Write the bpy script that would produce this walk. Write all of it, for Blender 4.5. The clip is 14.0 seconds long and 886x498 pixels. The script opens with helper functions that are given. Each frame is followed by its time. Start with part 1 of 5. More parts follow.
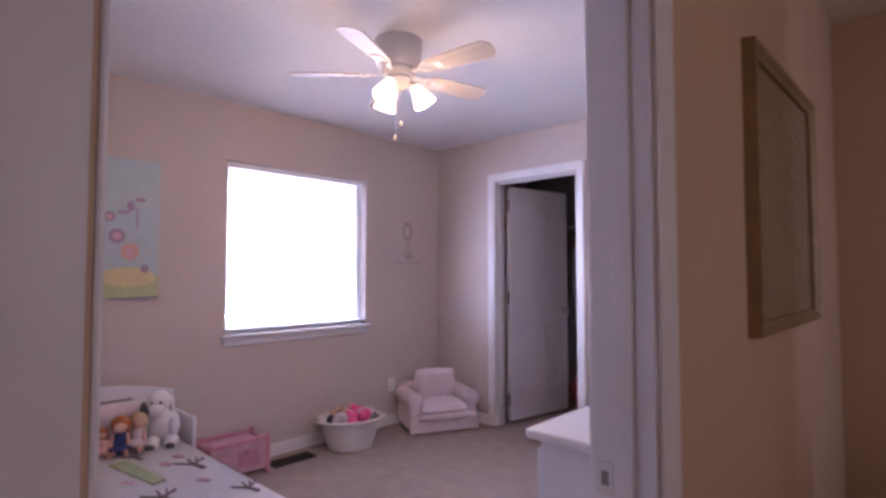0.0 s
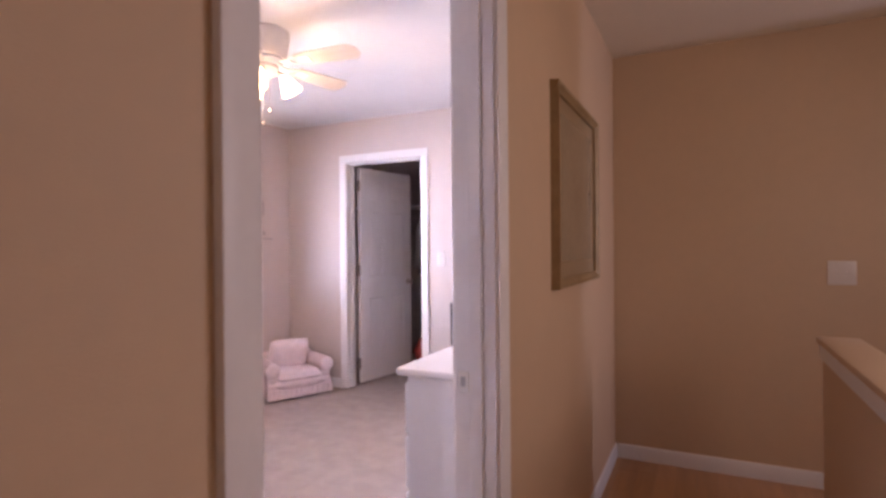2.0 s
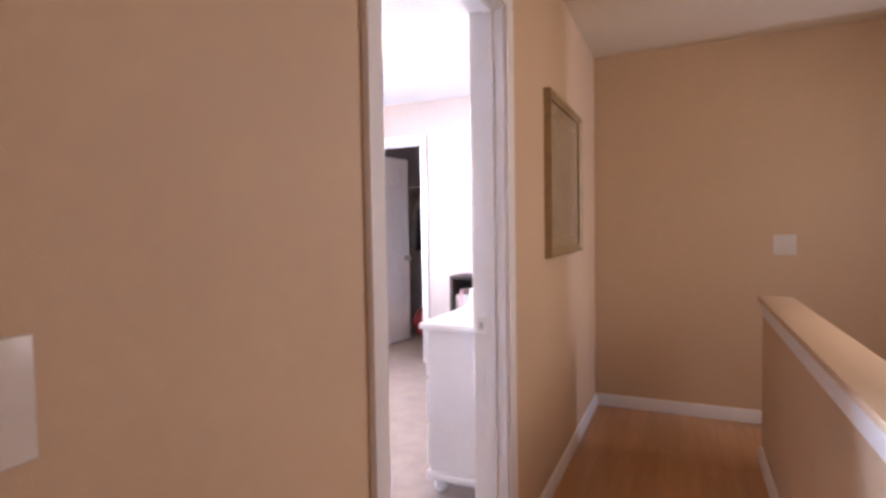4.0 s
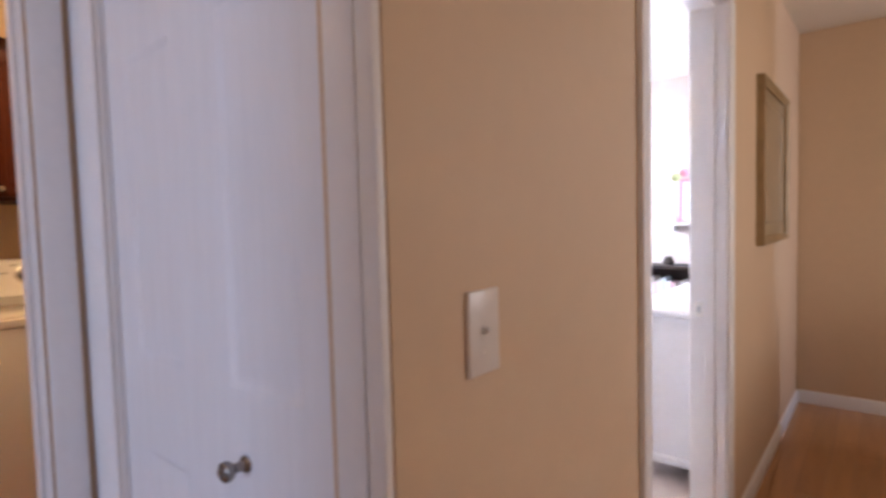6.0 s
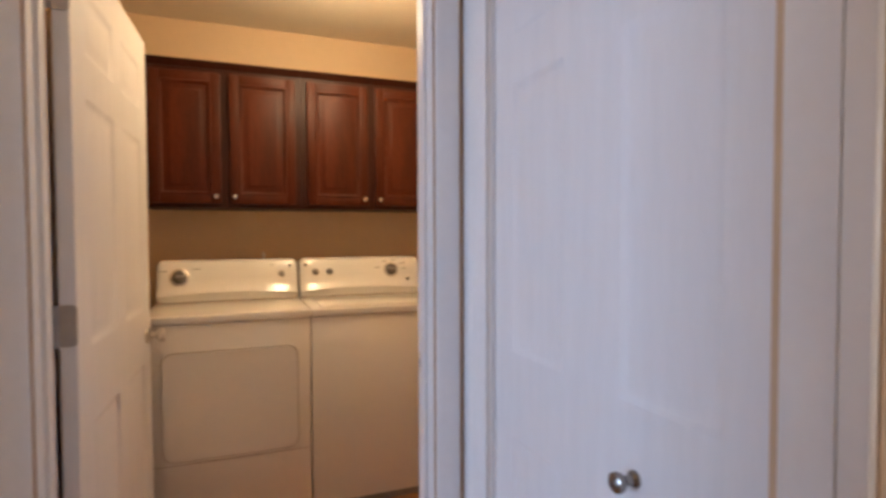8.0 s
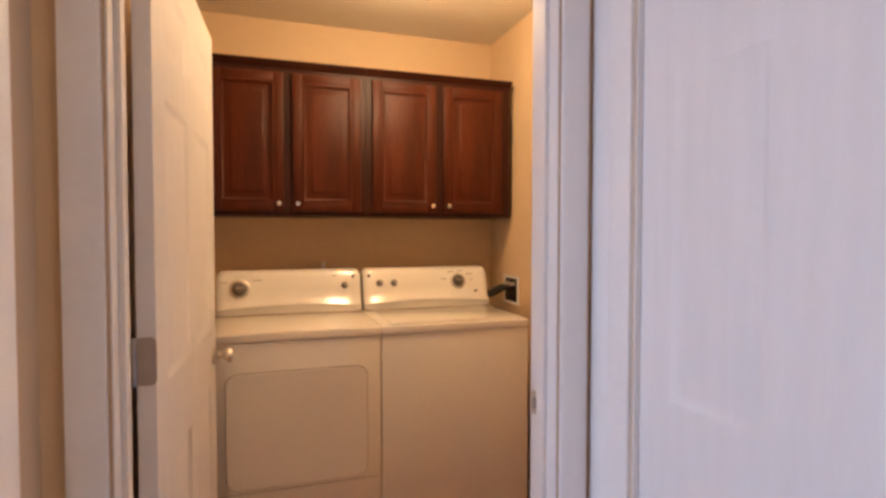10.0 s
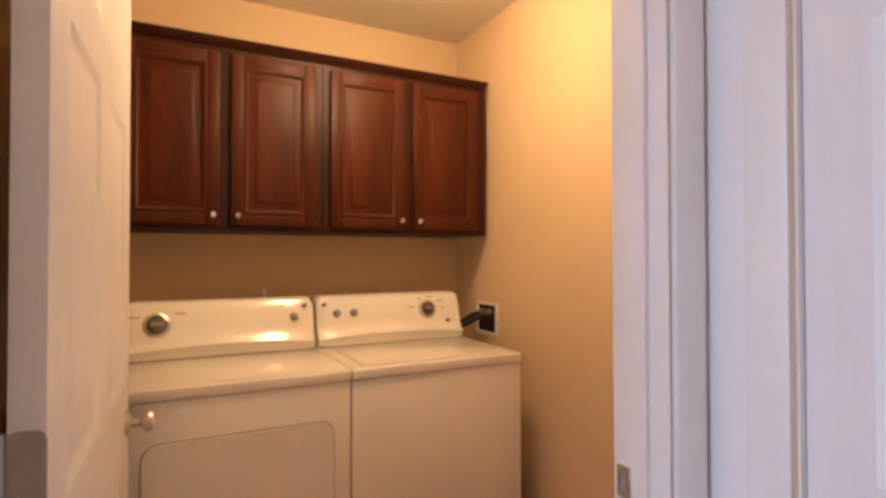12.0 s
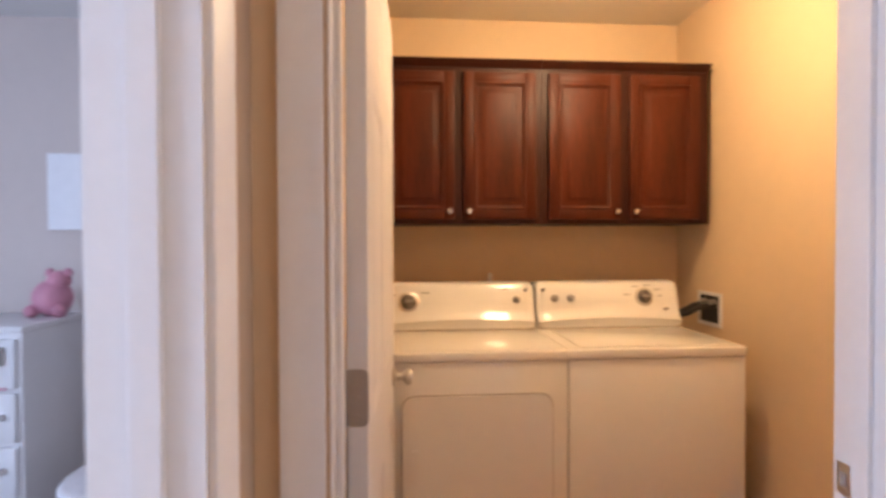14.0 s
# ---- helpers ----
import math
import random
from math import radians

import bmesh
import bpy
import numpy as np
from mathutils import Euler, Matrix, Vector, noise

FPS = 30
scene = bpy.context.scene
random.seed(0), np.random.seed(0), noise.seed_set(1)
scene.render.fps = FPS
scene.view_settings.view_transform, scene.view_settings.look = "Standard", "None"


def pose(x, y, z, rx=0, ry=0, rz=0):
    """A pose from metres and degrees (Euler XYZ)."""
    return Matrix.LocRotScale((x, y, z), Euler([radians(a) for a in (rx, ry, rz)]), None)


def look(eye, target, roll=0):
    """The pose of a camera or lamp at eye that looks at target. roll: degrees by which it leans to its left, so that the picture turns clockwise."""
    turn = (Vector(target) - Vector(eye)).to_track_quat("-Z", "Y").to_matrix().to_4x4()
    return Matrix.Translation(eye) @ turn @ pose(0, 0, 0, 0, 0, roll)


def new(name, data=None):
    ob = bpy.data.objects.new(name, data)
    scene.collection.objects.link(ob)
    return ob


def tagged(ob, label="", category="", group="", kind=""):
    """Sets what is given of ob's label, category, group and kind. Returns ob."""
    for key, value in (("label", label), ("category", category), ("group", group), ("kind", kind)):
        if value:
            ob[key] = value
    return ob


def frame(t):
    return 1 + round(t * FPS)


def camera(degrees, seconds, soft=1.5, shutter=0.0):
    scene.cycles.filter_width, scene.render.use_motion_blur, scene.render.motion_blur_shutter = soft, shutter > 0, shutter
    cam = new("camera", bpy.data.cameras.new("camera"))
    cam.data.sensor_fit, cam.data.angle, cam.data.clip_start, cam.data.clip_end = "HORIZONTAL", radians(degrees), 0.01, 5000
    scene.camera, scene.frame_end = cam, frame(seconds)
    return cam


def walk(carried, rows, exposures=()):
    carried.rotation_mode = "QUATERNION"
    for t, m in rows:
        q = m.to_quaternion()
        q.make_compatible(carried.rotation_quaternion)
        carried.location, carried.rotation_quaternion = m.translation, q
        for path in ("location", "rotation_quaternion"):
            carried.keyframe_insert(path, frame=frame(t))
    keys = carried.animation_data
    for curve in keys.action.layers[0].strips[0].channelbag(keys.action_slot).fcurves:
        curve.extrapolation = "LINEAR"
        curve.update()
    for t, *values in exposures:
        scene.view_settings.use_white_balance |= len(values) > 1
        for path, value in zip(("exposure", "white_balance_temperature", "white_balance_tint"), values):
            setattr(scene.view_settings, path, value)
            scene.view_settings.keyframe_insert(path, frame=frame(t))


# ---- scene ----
cam = camera(79.1, 14.0, soft=3.0, shutter=0.5)
PATH = [
    (0, (0.381, 2.648, 1.295), (-0.997, 4.094, 1.384), 0.0),
    (0.5, (0.447, 2.589, 1.299), (-0.83, 4.127, 1.37), -0.3),
    (1, (0.477, 2.484, 1.295), (-0.677, 4.117, 1.343), -0.2),
    (1.5, (0.507, 2.376, 1.292), (-0.518, 4.093, 1.312), -0.5),
    (2, (0.508, 2.231, 1.288), (-0.373, 4.026, 1.284), -0.5),
    (4.5, (0.591, 1.673, 1.273), (-0.236, 3.492, 1.177), -1.0),
    (5, (0.551, 1.592, 1.268), (-0.424, 3.336, 1.167), -0.7),
    (5.5, (0.502, 1.479, 1.275), (-0.615, 3.135, 1.172), -1.4),
    (6, (0.457, 1.389, 1.284), (-0.815, 2.924, 1.178), -1.5),
    (6.5, (0.408, 1.35, 1.285), (-1.044, 2.725, 1.186), -1.0),
    (7, (0.387, 1.316, 1.278), (-1.246, 2.464, 1.206), 0.1),
    (7.5, (0.363, 1.268, 1.278), (-1.402, 2.203, 1.22), 0.4),
    (8, (0.338, 1.239, 1.295), (-1.526, 1.959, 1.232), -0.2),
    (8.5, (0.348, 1.13, 1.345), (-1.554, 1.741, 1.259), 0.1),
    (11, (-0.25, 1.079, 1.324), (-2.132, 1.755, 1.32), -0.4),
    (11.5, (-0.369, 1.018, 1.314), (-2.183, 1.86, 1.333), -0.4),
    (12, (-0.415, 1.001, 1.319), (-2.19, 1.921, 1.349), -0.1),
    (12.5, (-0.425, 1.011, 1.333), (-2.228, 1.878, 1.358), 0.0),
    (13, (-0.401, 0.963, 1.331), (-2.264, 1.689, 1.349), -0.1),
    (13.5, (-0.32, 0.928, 1.333), (-2.262, 1.41, 1.333), -0.3),
    (14, (-0.228, 0.939, 1.348), (-2.222, 1.1, 1.316), -0.2),
]
EXPOSURES = [(0, -1.0, 6050, 40), (1, -0.86, 6250, 41), (2.2, 0.02, 6850, 35), (4.3, 0.58, 6400, 22), (6, 0.70, 6280, 15), (7.2, 0.80, 6020, 6), (8.7, 0.98, 6300, 10), (10.8, 1.06, 6950, 17), (12.8, 1.10, 6800, 17), (14, 1.32, 6420, 14)]
walk(cam, [(t, look(e, g, r)) for t, e, g, r in PATH], EXPOSURES)

# ---- world and lights ----
CEIL = 2.44
world = bpy.data.worlds.new("world")
scene.world = world
world.use_nodes = True
wn = world.node_tree.nodes
sky = wn.new("ShaderNodeTexSky")
sky.sky_type, sky.sun_disc = "NISHITA", False
sky.sun_elevation, sky.sun_rotation = radians(35), radians(200)
world.node_tree.links.new(sky.outputs[0], wn["Background"].inputs[0])
wn["Background"].inputs[1].default_value = 0.1


def area(name, at, target, sx, sy, power, color):
    d = bpy.data.lights.new(name, "AREA")
    d.shape, d.size, d.size_y, d.energy, d.color = "RECTANGLE", sx, sy, power, color
    o = new(name, d)
    o.matrix_world = look(at, target)
    return o


def bulb(name, at, power, color, size=0.04):
    d = bpy.data.lights.new(name, "POINT")
    d.energy, d.color, d.shadow_soft_size = power, color, size
    o = new(name, d)
    o.location = at
    return o


WX, EY, BCEIL = -3.16, 6.29, 2.46          # bedroom window wall, bedroom closet wall, bedroom ceiling
WY0, WY1, WZ0, WZ1 = 4.25, 5.43, 0.88, 2.06  # window opening
LAMP_WARM, DAY = (1.0, 0.72, 0.40), (0.60, 0.76, 1.0)
area("bedroom_window_light", (WX - 0.16, (WY0 + WY1) / 2, (WZ0 + WZ1) / 2), (0, (WY0 + WY1) / 2, 1.95), 1.16, 1.16, 160, DAY)
# Window out of view, set where its daylight covers the hall closet door
area("side_bedroom_window_light", (0.60, -3.30, 1.48), (0.60, 0, 1.3), 1.5, 1.25, 68, (0.52, 0.69, 1.0))
# Added lamp in an unseen opening, to brighten the hall from the stairwell
area("stair_fill_light", (2.17, 4.0, 1.65), (0, 4.0, 1.0), 1.0, 1.0, 13.5, (1.0, 0.89, 0.78))
# Added narrow lamp behind an unseen slot, casting a pale strip at the hall's end
area("landing_strip_light", (3.3, 5.30, 1.45), (0, 5.22, 1.2), 0.12, 1.3, 18, (0.72, 0.80, 1.0))
bulb("laundry_bulb", (-1.90, 1.68, 2.20), 11.2, LAMP_WARM, 0.09)
for k in range(3):
    fa = radians(290 + 120 * k)
    bulb("fan_bulb", (-1.614 + 0.15 * math.cos(fa), 4.416 + 0.15 * math.sin(fa), 2.125), 10.5, (1.0, 0.75, 0.46), 0.04)
# Added lamp, never in view, to warm the hall
bulb("hall_fill_bulb", (0.50, 1.05, 2.22), 0.55, LAMP_WARM, 0.09)

# ---- materials ----


def mat(name, color, rough=0.6, var=0.06, scale=6.0, bump=0.0, bscale=120.0, metal=0.0, coat=0.0, stretch=(1, 1, 1), dark=None, spec=0.5, per_object=0.0):
    m = bpy.data.materials.new(name)
    m.use_nodes = True
    n, l = m.node_tree.nodes, m.node_tree.links
    b = n["Principled BSDF"]
    tc = n.new("ShaderNodeTexCoord")
    mp = n.new("ShaderNodeMapping")
    mp.inputs["Scale"].default_value = stretch
    l.new(tc.outputs["Object"], mp.inputs[0])
    big, fine = n.new("ShaderNodeTexNoise"), n.new("ShaderNodeTexNoise")
    big.inputs["Scale"].default_value, fine.inputs["Scale"].default_value = scale, scale * 9
    big.inputs["Detail"].default_value, fine.inputs["Detail"].default_value = 4, 5
    l.new(mp.outputs[0], big.inputs[0])
    l.new(mp.outputs[0], fine.inputs[0])
    mixn = n.new("ShaderNodeMath")
    mixn.operation = "MULTIPLY_ADD"
    mixn.inputs[1].default_value = 0.4
    l.new(fine.outputs[0], mixn.inputs[0])
    half = n.new("ShaderNodeMath")
    half.operation = "MULTIPLY"
    half.inputs[1].default_value = 0.6
    l.new(big.outputs[0], half.inputs[0])
    l.new(half.outputs[0], mixn.inputs[2])
    fac = mixn.outputs[0]
    if per_object:
        oi = n.new("ShaderNodeObjectInfo")
        ad = n.new("ShaderNodeMath")
        ad.operation = "MULTIPLY_ADD"
        ad.inputs[1].default_value = per_object
        l.new(oi.outputs["Random"], ad.inputs[0])
        l.new(fac, ad.inputs[2])
        fac = ad.outputs[0]
    r = n.new("ShaderNodeValToRGB")
    r.color_ramp.elements[0].position, r.color_ramp.elements[1].position = 0.32, 0.68 + per_object
    lo = dark or tuple(c * (1 - var) for c in color)
    hi = tuple(min(1, c * (1 + var)) for c in color)
    r.color_ramp.elements[0].color, r.color_ramp.elements[1].color = (*lo, 1), (*hi, 1)
    l.new(fac, r.inputs[0])
    l.new(r.outputs[0], b.inputs["Base Color"])
    rr = n.new("ShaderNodeMapRange")
    rr.inputs["To Min"].default_value, rr.inputs["To Max"].default_value = max(0.02, rough - 0.06), min(1, rough + 0.06)
    l.new(fine.outputs[0], rr.inputs[0])
    l.new(rr.outputs[0], b.inputs["Roughness"])
    b.inputs["Metallic"].default_value = metal
    b.inputs["Specular IOR Level"].default_value = spec
    b.inputs["Coat Weight"].default_value, b.inputs["Coat Roughness"].default_value = coat, rough * 0.6
    if bump:
        bn = n.new("ShaderNodeTexNoise")
        bn.inputs["Scale"].default_value, bn.inputs["Detail"].default_value = bscale, 3
        l.new(mp.outputs[0], bn.inputs[0])
        bp = n.new("ShaderNodeBump")
        bp.inputs["Strength"].default_value, bp.inputs["Distance"].default_value = bump, 0.004
        l.new(bn.outputs[0], bp.inputs["Height"])
        l.new(bp.outputs[0], b.inputs["Normal"])
    return m


def glow(name, color, strength):
    m = mat(name, color, 0.4, 0.02)
    b = m.node_tree.nodes["Principled BSDF"]
    b.inputs["Emission Color"].default_value, b.inputs["Emission Strength"].default_value = (*color, 1), strength
    return m


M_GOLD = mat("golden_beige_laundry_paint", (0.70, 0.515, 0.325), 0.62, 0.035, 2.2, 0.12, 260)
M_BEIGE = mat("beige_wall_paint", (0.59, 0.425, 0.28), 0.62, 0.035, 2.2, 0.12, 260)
M_GREIGE = mat("pale_bedroom_paint", (0.60, 0.52, 0.48), 0.7, 0.03, 2.0, 0.12, 260)
M_CEIL = mat("white_ceiling_paint", (0.78, 0.78, 0.78), 0.85, 0.03, 3.0, 0.3, 180)
M_CEILW = mat("cream_ceiling_paint", (0.74, 0.655, 0.53), 0.85, 0.03, 3.0, 0.3, 180)
M_TRIM = mat("white_semigloss_trim", (0.78, 0.76, 0.76), 0.42, 0.035, 5.0, 0.05, 60)
M_DOOR = mat("white_moulded_door_paint", (0.76, 0.75, 0.77), 0.45, 0.035, 4.0, 0.12, 55, stretch=(9, 9, 0.8))
M_CARPET = mat("taupe_carpet", (0.42, 0.35, 0.31), 0.95, 0.13, 9.0, 0.9, 420)
M_WOOD = mat("golden_oak_planks", (0.45, 0.22, 0.085), 0.30, 0.22, 3.0, 0.06, 90, stretch=(9, 0.8, 1), coat=0.35, per_object=0.2)
M_SUB = mat("dark_joint", (0.07, 0.035, 0.018), 0.8, 0.1)
M_CHERRY = mat("dark_cherry_wood", (0.066, 0.0125, 0.0038), 0.44, 0.45, 2.2, 0.06, 70, stretch=(5, 5, 0.8), spec=0.22)
# Cherry with shade put into its colour: cabinet body, face frame and crown
M_CHERRY_SHADE = mat("cherry_wood_shade", (0.036, 0.0082, 0.0042), 0.45, 0.35, 3.0, 0.06, 70, stretch=(7, 7, 0.7), spec=0.25)
M_NICKEL = mat("brushed_nickel", (0.62, 0.58, 0.53), 0.32, 0.03, 8, metal=1.0)
M_KNOB = mat("satin_silver_knob", (0.66, 0.64, 0.62), 0.18, 0.05, 40, metal=0.9)
M_ENAMEL = mat("white_appliance_enamel", (0.80, 0.76, 0.70), 0.17, 0.02, 3.0, 0.02, 30, coat=0.4)
M_CONSOLE = mat("glossy_console_plastic", (0.82, 0.80, 0.77), 0.15, 0.02, 4.0, coat=0.6)
M_GREYP = mat("grey_plastic", (0.30, 0.28, 0.27), 0.4, 0.08, 20)
M_BLACK = mat("black_rubber", (0.015, 0.013, 0.013), 0.55, 0.2, 20)
M_PLATE = mat("ivory_switch_plastic", (0.68, 0.62, 0.57), 0.3, 0.03, 10)
M_WHITEF = mat("white_lacquer_furniture", (0.78, 0.78, 0.80), 0.3, 0.03, 5.0, 0.04, 40)
M_FRAME = mat("antique_gold_frame", (0.33, 0.225, 0.115), 0.5, 0.2, 18, 0.2, 60, metal=0.2)
M_ART = mat("muted_print_under_glass", (0.31, 0.24, 0.155), 0.2, 0.12, 4, coat=0.3)
M_MATB = mat("tan_picture_mat", (0.31, 0.22, 0.125), 0.6, 0.08, 12)
M_PINK = mat("pink_painted_wood", (0.60, 0.26, 0.34), 0.5, 0.12, 14, 0.15, 60)
M_PINKP = mat("pink_plastic", (0.85, 0.10, 0.27), 0.4, 0.12, 20)
M_PINKL = mat("pale_pink_fabric", (0.78, 0.66, 0.68), 0.9, 0.10, 20, 0.5, 220)
M_TUB = mat("white_tub_plastic", (0.74, 0.70, 0.66), 0.42, 0.05, 10)
M_SHEET = mat("white_quilt_cotton", (0.90, 0.89, 0.91), 0.9, 0.05, 14, 0.5, 160)
M_TREE = mat("grey_brown_print", (0.20, 0.16, 0.17), 0.9, 0.15, 40, 0.4, 160)
M_GREEN = mat("sage_print", (0.36, 0.44, 0.26), 0.9, 0.12, 40, 0.4, 160)
M_LILAC = mat("pink_print", (0.70, 0.45, 0.52), 0.9, 0.12, 40, 0.4, 160)
M_PLUSH = mat("white_plush", (0.86, 0.84, 0.84), 0.98, 0.08, 40, 0.9, 260)
M_GREYPL = mat("grey_plush", (0.16, 0.15, 0.16), 0.98, 0.12, 40, 0.9, 260)
M_SKIN = mat("doll_vinyl", (0.72, 0.42, 0.32), 0.5, 0.06, 30)
M_HAIR = mat("auburn_doll_hair", (0.46, 0.15, 0.05), 0.7, 0.3, 30, 0.7, 150)
M_HAIRB = mat("blond_doll_hair", (0.65, 0.45, 0.28), 0.7, 0.25, 30, 0.7, 150)
M_NAVY = mat("navy_doll_dress", (0.03, 0.045, 0.17), 0.85, 0.2, 40, 0.4, 200)
M_FANW = mat("white_fan_paint", (0.76, 0.73, 0.70), 0.4, 0.04, 8)
M_FANB = mat("washed_wood_blade", (0.60, 0.53, 0.47), 0.5, 0.12, 4, stretch=(1, 9, 1))
M_SHADE = glow("frosted_lamp_glass", (1.0, 0.70, 0.38), 12.0)
M_LBOWL = glow("frosted_ceiling_bowl", (1.0, 0.72, 0.42), 4.5)
M_SLAT = mat("white_blind_vinyl", (0.85, 0.85, 0.86), 0.5, 0.02, 10)
M_DARKB = mat("espresso_bookcase_wood", (0.035, 0.022, 0.018), 0.5, 0.25, 6, stretch=(1, 1, 8))
M_RED = mat("red_cloth", (0.28, 0.03, 0.03), 0.9, 0.25, 18, 0.5, 150)
M_DKCL = mat("dark_cloth", (0.03, 0.025, 0.03), 0.9, 0.25, 18, 0.5, 150)
M_WHCL = mat("pale_cloth", (0.6, 0.55, 0.55), 0.9, 0.1, 18, 0.5, 150)
M_SKYB = mat("canvas_sky_blue", (0.50, 0.60, 0.62), 0.8, 0.06, 8, 0.3, 300)
M_YEL = mat("canvas_yellow", (0.70, 0.60, 0.32), 0.8, 0.1, 20, 0.3, 300)
M_CGRN = mat("canvas_green", (0.48, 0.54, 0.28), 0.8, 0.12, 20, 0.3, 300)
M_COR = mat("canvas_coral", (0.70, 0.42, 0.38), 0.8, 0.1, 20, 0.3, 300)
M_MAUVE = mat("canvas_mauve", (0.42, 0.30, 0.40), 0.8, 0.1, 20, 0.3, 300)
M_STICK = mat("grey_wall_decal", (0.40, 0.345, 0.33), 0.7, 0.1, 20)
M_STICK2 = mat("pale_wall_decal", (0.53, 0.46, 0.43), 0.7, 0.08, 20)
M_CRIBP = mat("faded_pink_panel", (0.64, 0.36, 0.44), 0.6, 0.22, 16, 0.2, 90)
M_VENT = mat("bronze_register", (0.06, 0.045, 0.035), 0.5, 0.15, 20, metal=0.5)
M_CANVASW = mat("white_canvas", (0.84, 0.84, 0.86), 0.75, 0.03, 20, 0.3, 300)

# ---- building helpers ----


def box(bm, x0, x1, y0, y1, z0, z1, bevel=0.0, seg=2):
    """Adds a box to bm, its edges rounded by bevel."""
    m = Matrix.LocRotScale(((x0 + x1) / 2, (y0 + y1) / 2, (z0 + z1) / 2), None, (abs(x1 - x0), abs(y1 - y0), abs(z1 - z0)))
    r = bmesh.ops.create_cube(bm, size=1, matrix=m)
    if bevel:
        es = list({e for v in r["verts"] for e in v.link_edges})
        bmesh.ops.bevel(bm, geom=es, offset=bevel, segments=seg, profile=0.5, affect="EDGES", clamp_overlap=True)
    return bm


def boxm(*a, **k):
    return box(bmesh.new(), *a, **k)


def cyl(bm, a, b, r0, r1=None, n=16):
    """Adds a cylinder or cone from a to b."""
    a, b = Vector(a), Vector(b)
    q = (b - a).to_track_quat("Z", "Y").to_matrix().to_4x4()
    bmesh.ops.create_cone(bm, cap_ends=True, segments=n, radius1=r0, radius2=r0 if r1 is None else r1, depth=(b - a).length,
                          matrix=Matrix.Translation((a + b) / 2) @ q)
    return bm


def ball(bm, c, rx, ry=None, rz=None, n=14):
    bmesh.ops.create_uvsphere(bm, u_segments=n, v_segments=max(6, n // 2 + 2), radius=1,
                              matrix=Matrix.LocRotScale(c, None, (rx, ry or rx, rz or rx)))
    return bm


def lathe(bm, rings, n=24, c=(0, 0, 0), axis="z", sx=1.0, sy=1.0):
    """Turns a profile of (radius, height) about an axis through c."""
    loops = []
    for r, h in rings:
        ring = []
        for i in range(n):
            a = 2 * math.pi * i / n
            u, v = r * math.cos(a) * sx, r * math.sin(a) * sy
            p = {"z": (u, v, h), "x": (h, u, v), "y": (v, h, u)}[axis]
            ring.append(bm.verts.new(Vector(c) + Vector(p)))
        loops.append(ring)
    for p, q in zip(loops, loops[1:]):
        for i in range(n):
            bm.faces.new((p[i], p[(i + 1) % n], q[(i + 1) % n], q[i]))
    closed = rings[0] == rings[-1]                 # a ring that meets itself needs no caps
    if rings[0][0] > 1e-5 and not closed:
        bm.faces.new(loops[0][::-1])
    if rings[-1][0] > 1e-5 and not closed:
        bm.faces.new(loops[-1])
    return bm


def sweep(bm, profile, a, b, up=(0, 0, 1), out=(1, 0, 0)):
    """Runs a profile of (out, up) offsets straight from a to b, with closed ends."""
    up, out = Vector(up), Vector(out)
    r0 = [bm.verts.new(Vector(a) + out * u + up * v) for u, v in profile]
    r1 = [bm.verts.new(Vector(b) + out * u + up * v) for u, v in profile]
    n = len(profile)
    for i in range(n):
        bm.faces.new((r0[i], r0[(i + 1) % n], r1[(i + 1) % n], r1[i]))
    bm.faces.new(r0[::-1])
    bm.faces.new(r1)
    return bm


def rounded(bm, x0, x1, y0, y1, z0, z1, r, n=6):
    """A slab with rounded corners in the y-z plane, from x0 to x1."""
    pts = []
    for cy, cz, a0 in ((y1 - r, z1 - r, 0), (y0 + r, z1 - r, 90), (y0 + r, z0 + r, 180), (y1 - r, z0 + r, 270)):
        for i in range(n + 1):
            a = radians(a0 + 90 * i / n)
            pts.append((cy + r * math.cos(a), cz + r * math.sin(a)))
    lo = [bm.verts.new((x0, y, z)) for y, z in pts]
    hi = [bm.verts.new((x1, y, z)) for y, z in pts]
    k = len(pts)
    for i in range(k):
        bm.faces.new((lo[i], lo[(i + 1) % k], hi[(i + 1) % k], hi[i]))
    bm.faces.new(hi)
    bm.faces.new(lo[::-1])
    return bm


def mesh_of(name, bm, material, smooth=True):
    bmesh.ops.recalc_face_normals(bm, faces=bm.faces)
    me = bpy.data.meshes.new(name)
    bm.to_mesh(me)
    bm.free()
    for one in (material if isinstance(material, (list, tuple)) else [material]):
        me.materials.append(one)
    if smooth and me.polygons:
        me.polygons.foreach_set("use_smooth", [True] * len(me.polygons))
        me.set_sharp_from_angle(angle=radians(38))
    return me


def part(name, bm, material, parent, label=""):
    ob = new(name, mesh_of(name, bm, material))
    ob.parent = parent
    if label:
        ob["label"] = label
    return ob


def single(name, bm, material, label, category, group="", kind=""):
    return tagged(new(name, mesh_of(name, bm, material)), label, category, group, kind)


def thing(name, m, label, category, group="", kind=""):
    ob = new(name)
    ob.empty_display_size = 0.1
    ob.matrix_basis = m
    return tagged(ob, label, category, group, kind)


def structure(name, bm, material, label, category):
    return single(name, bm, material, label, category, kind="structure")


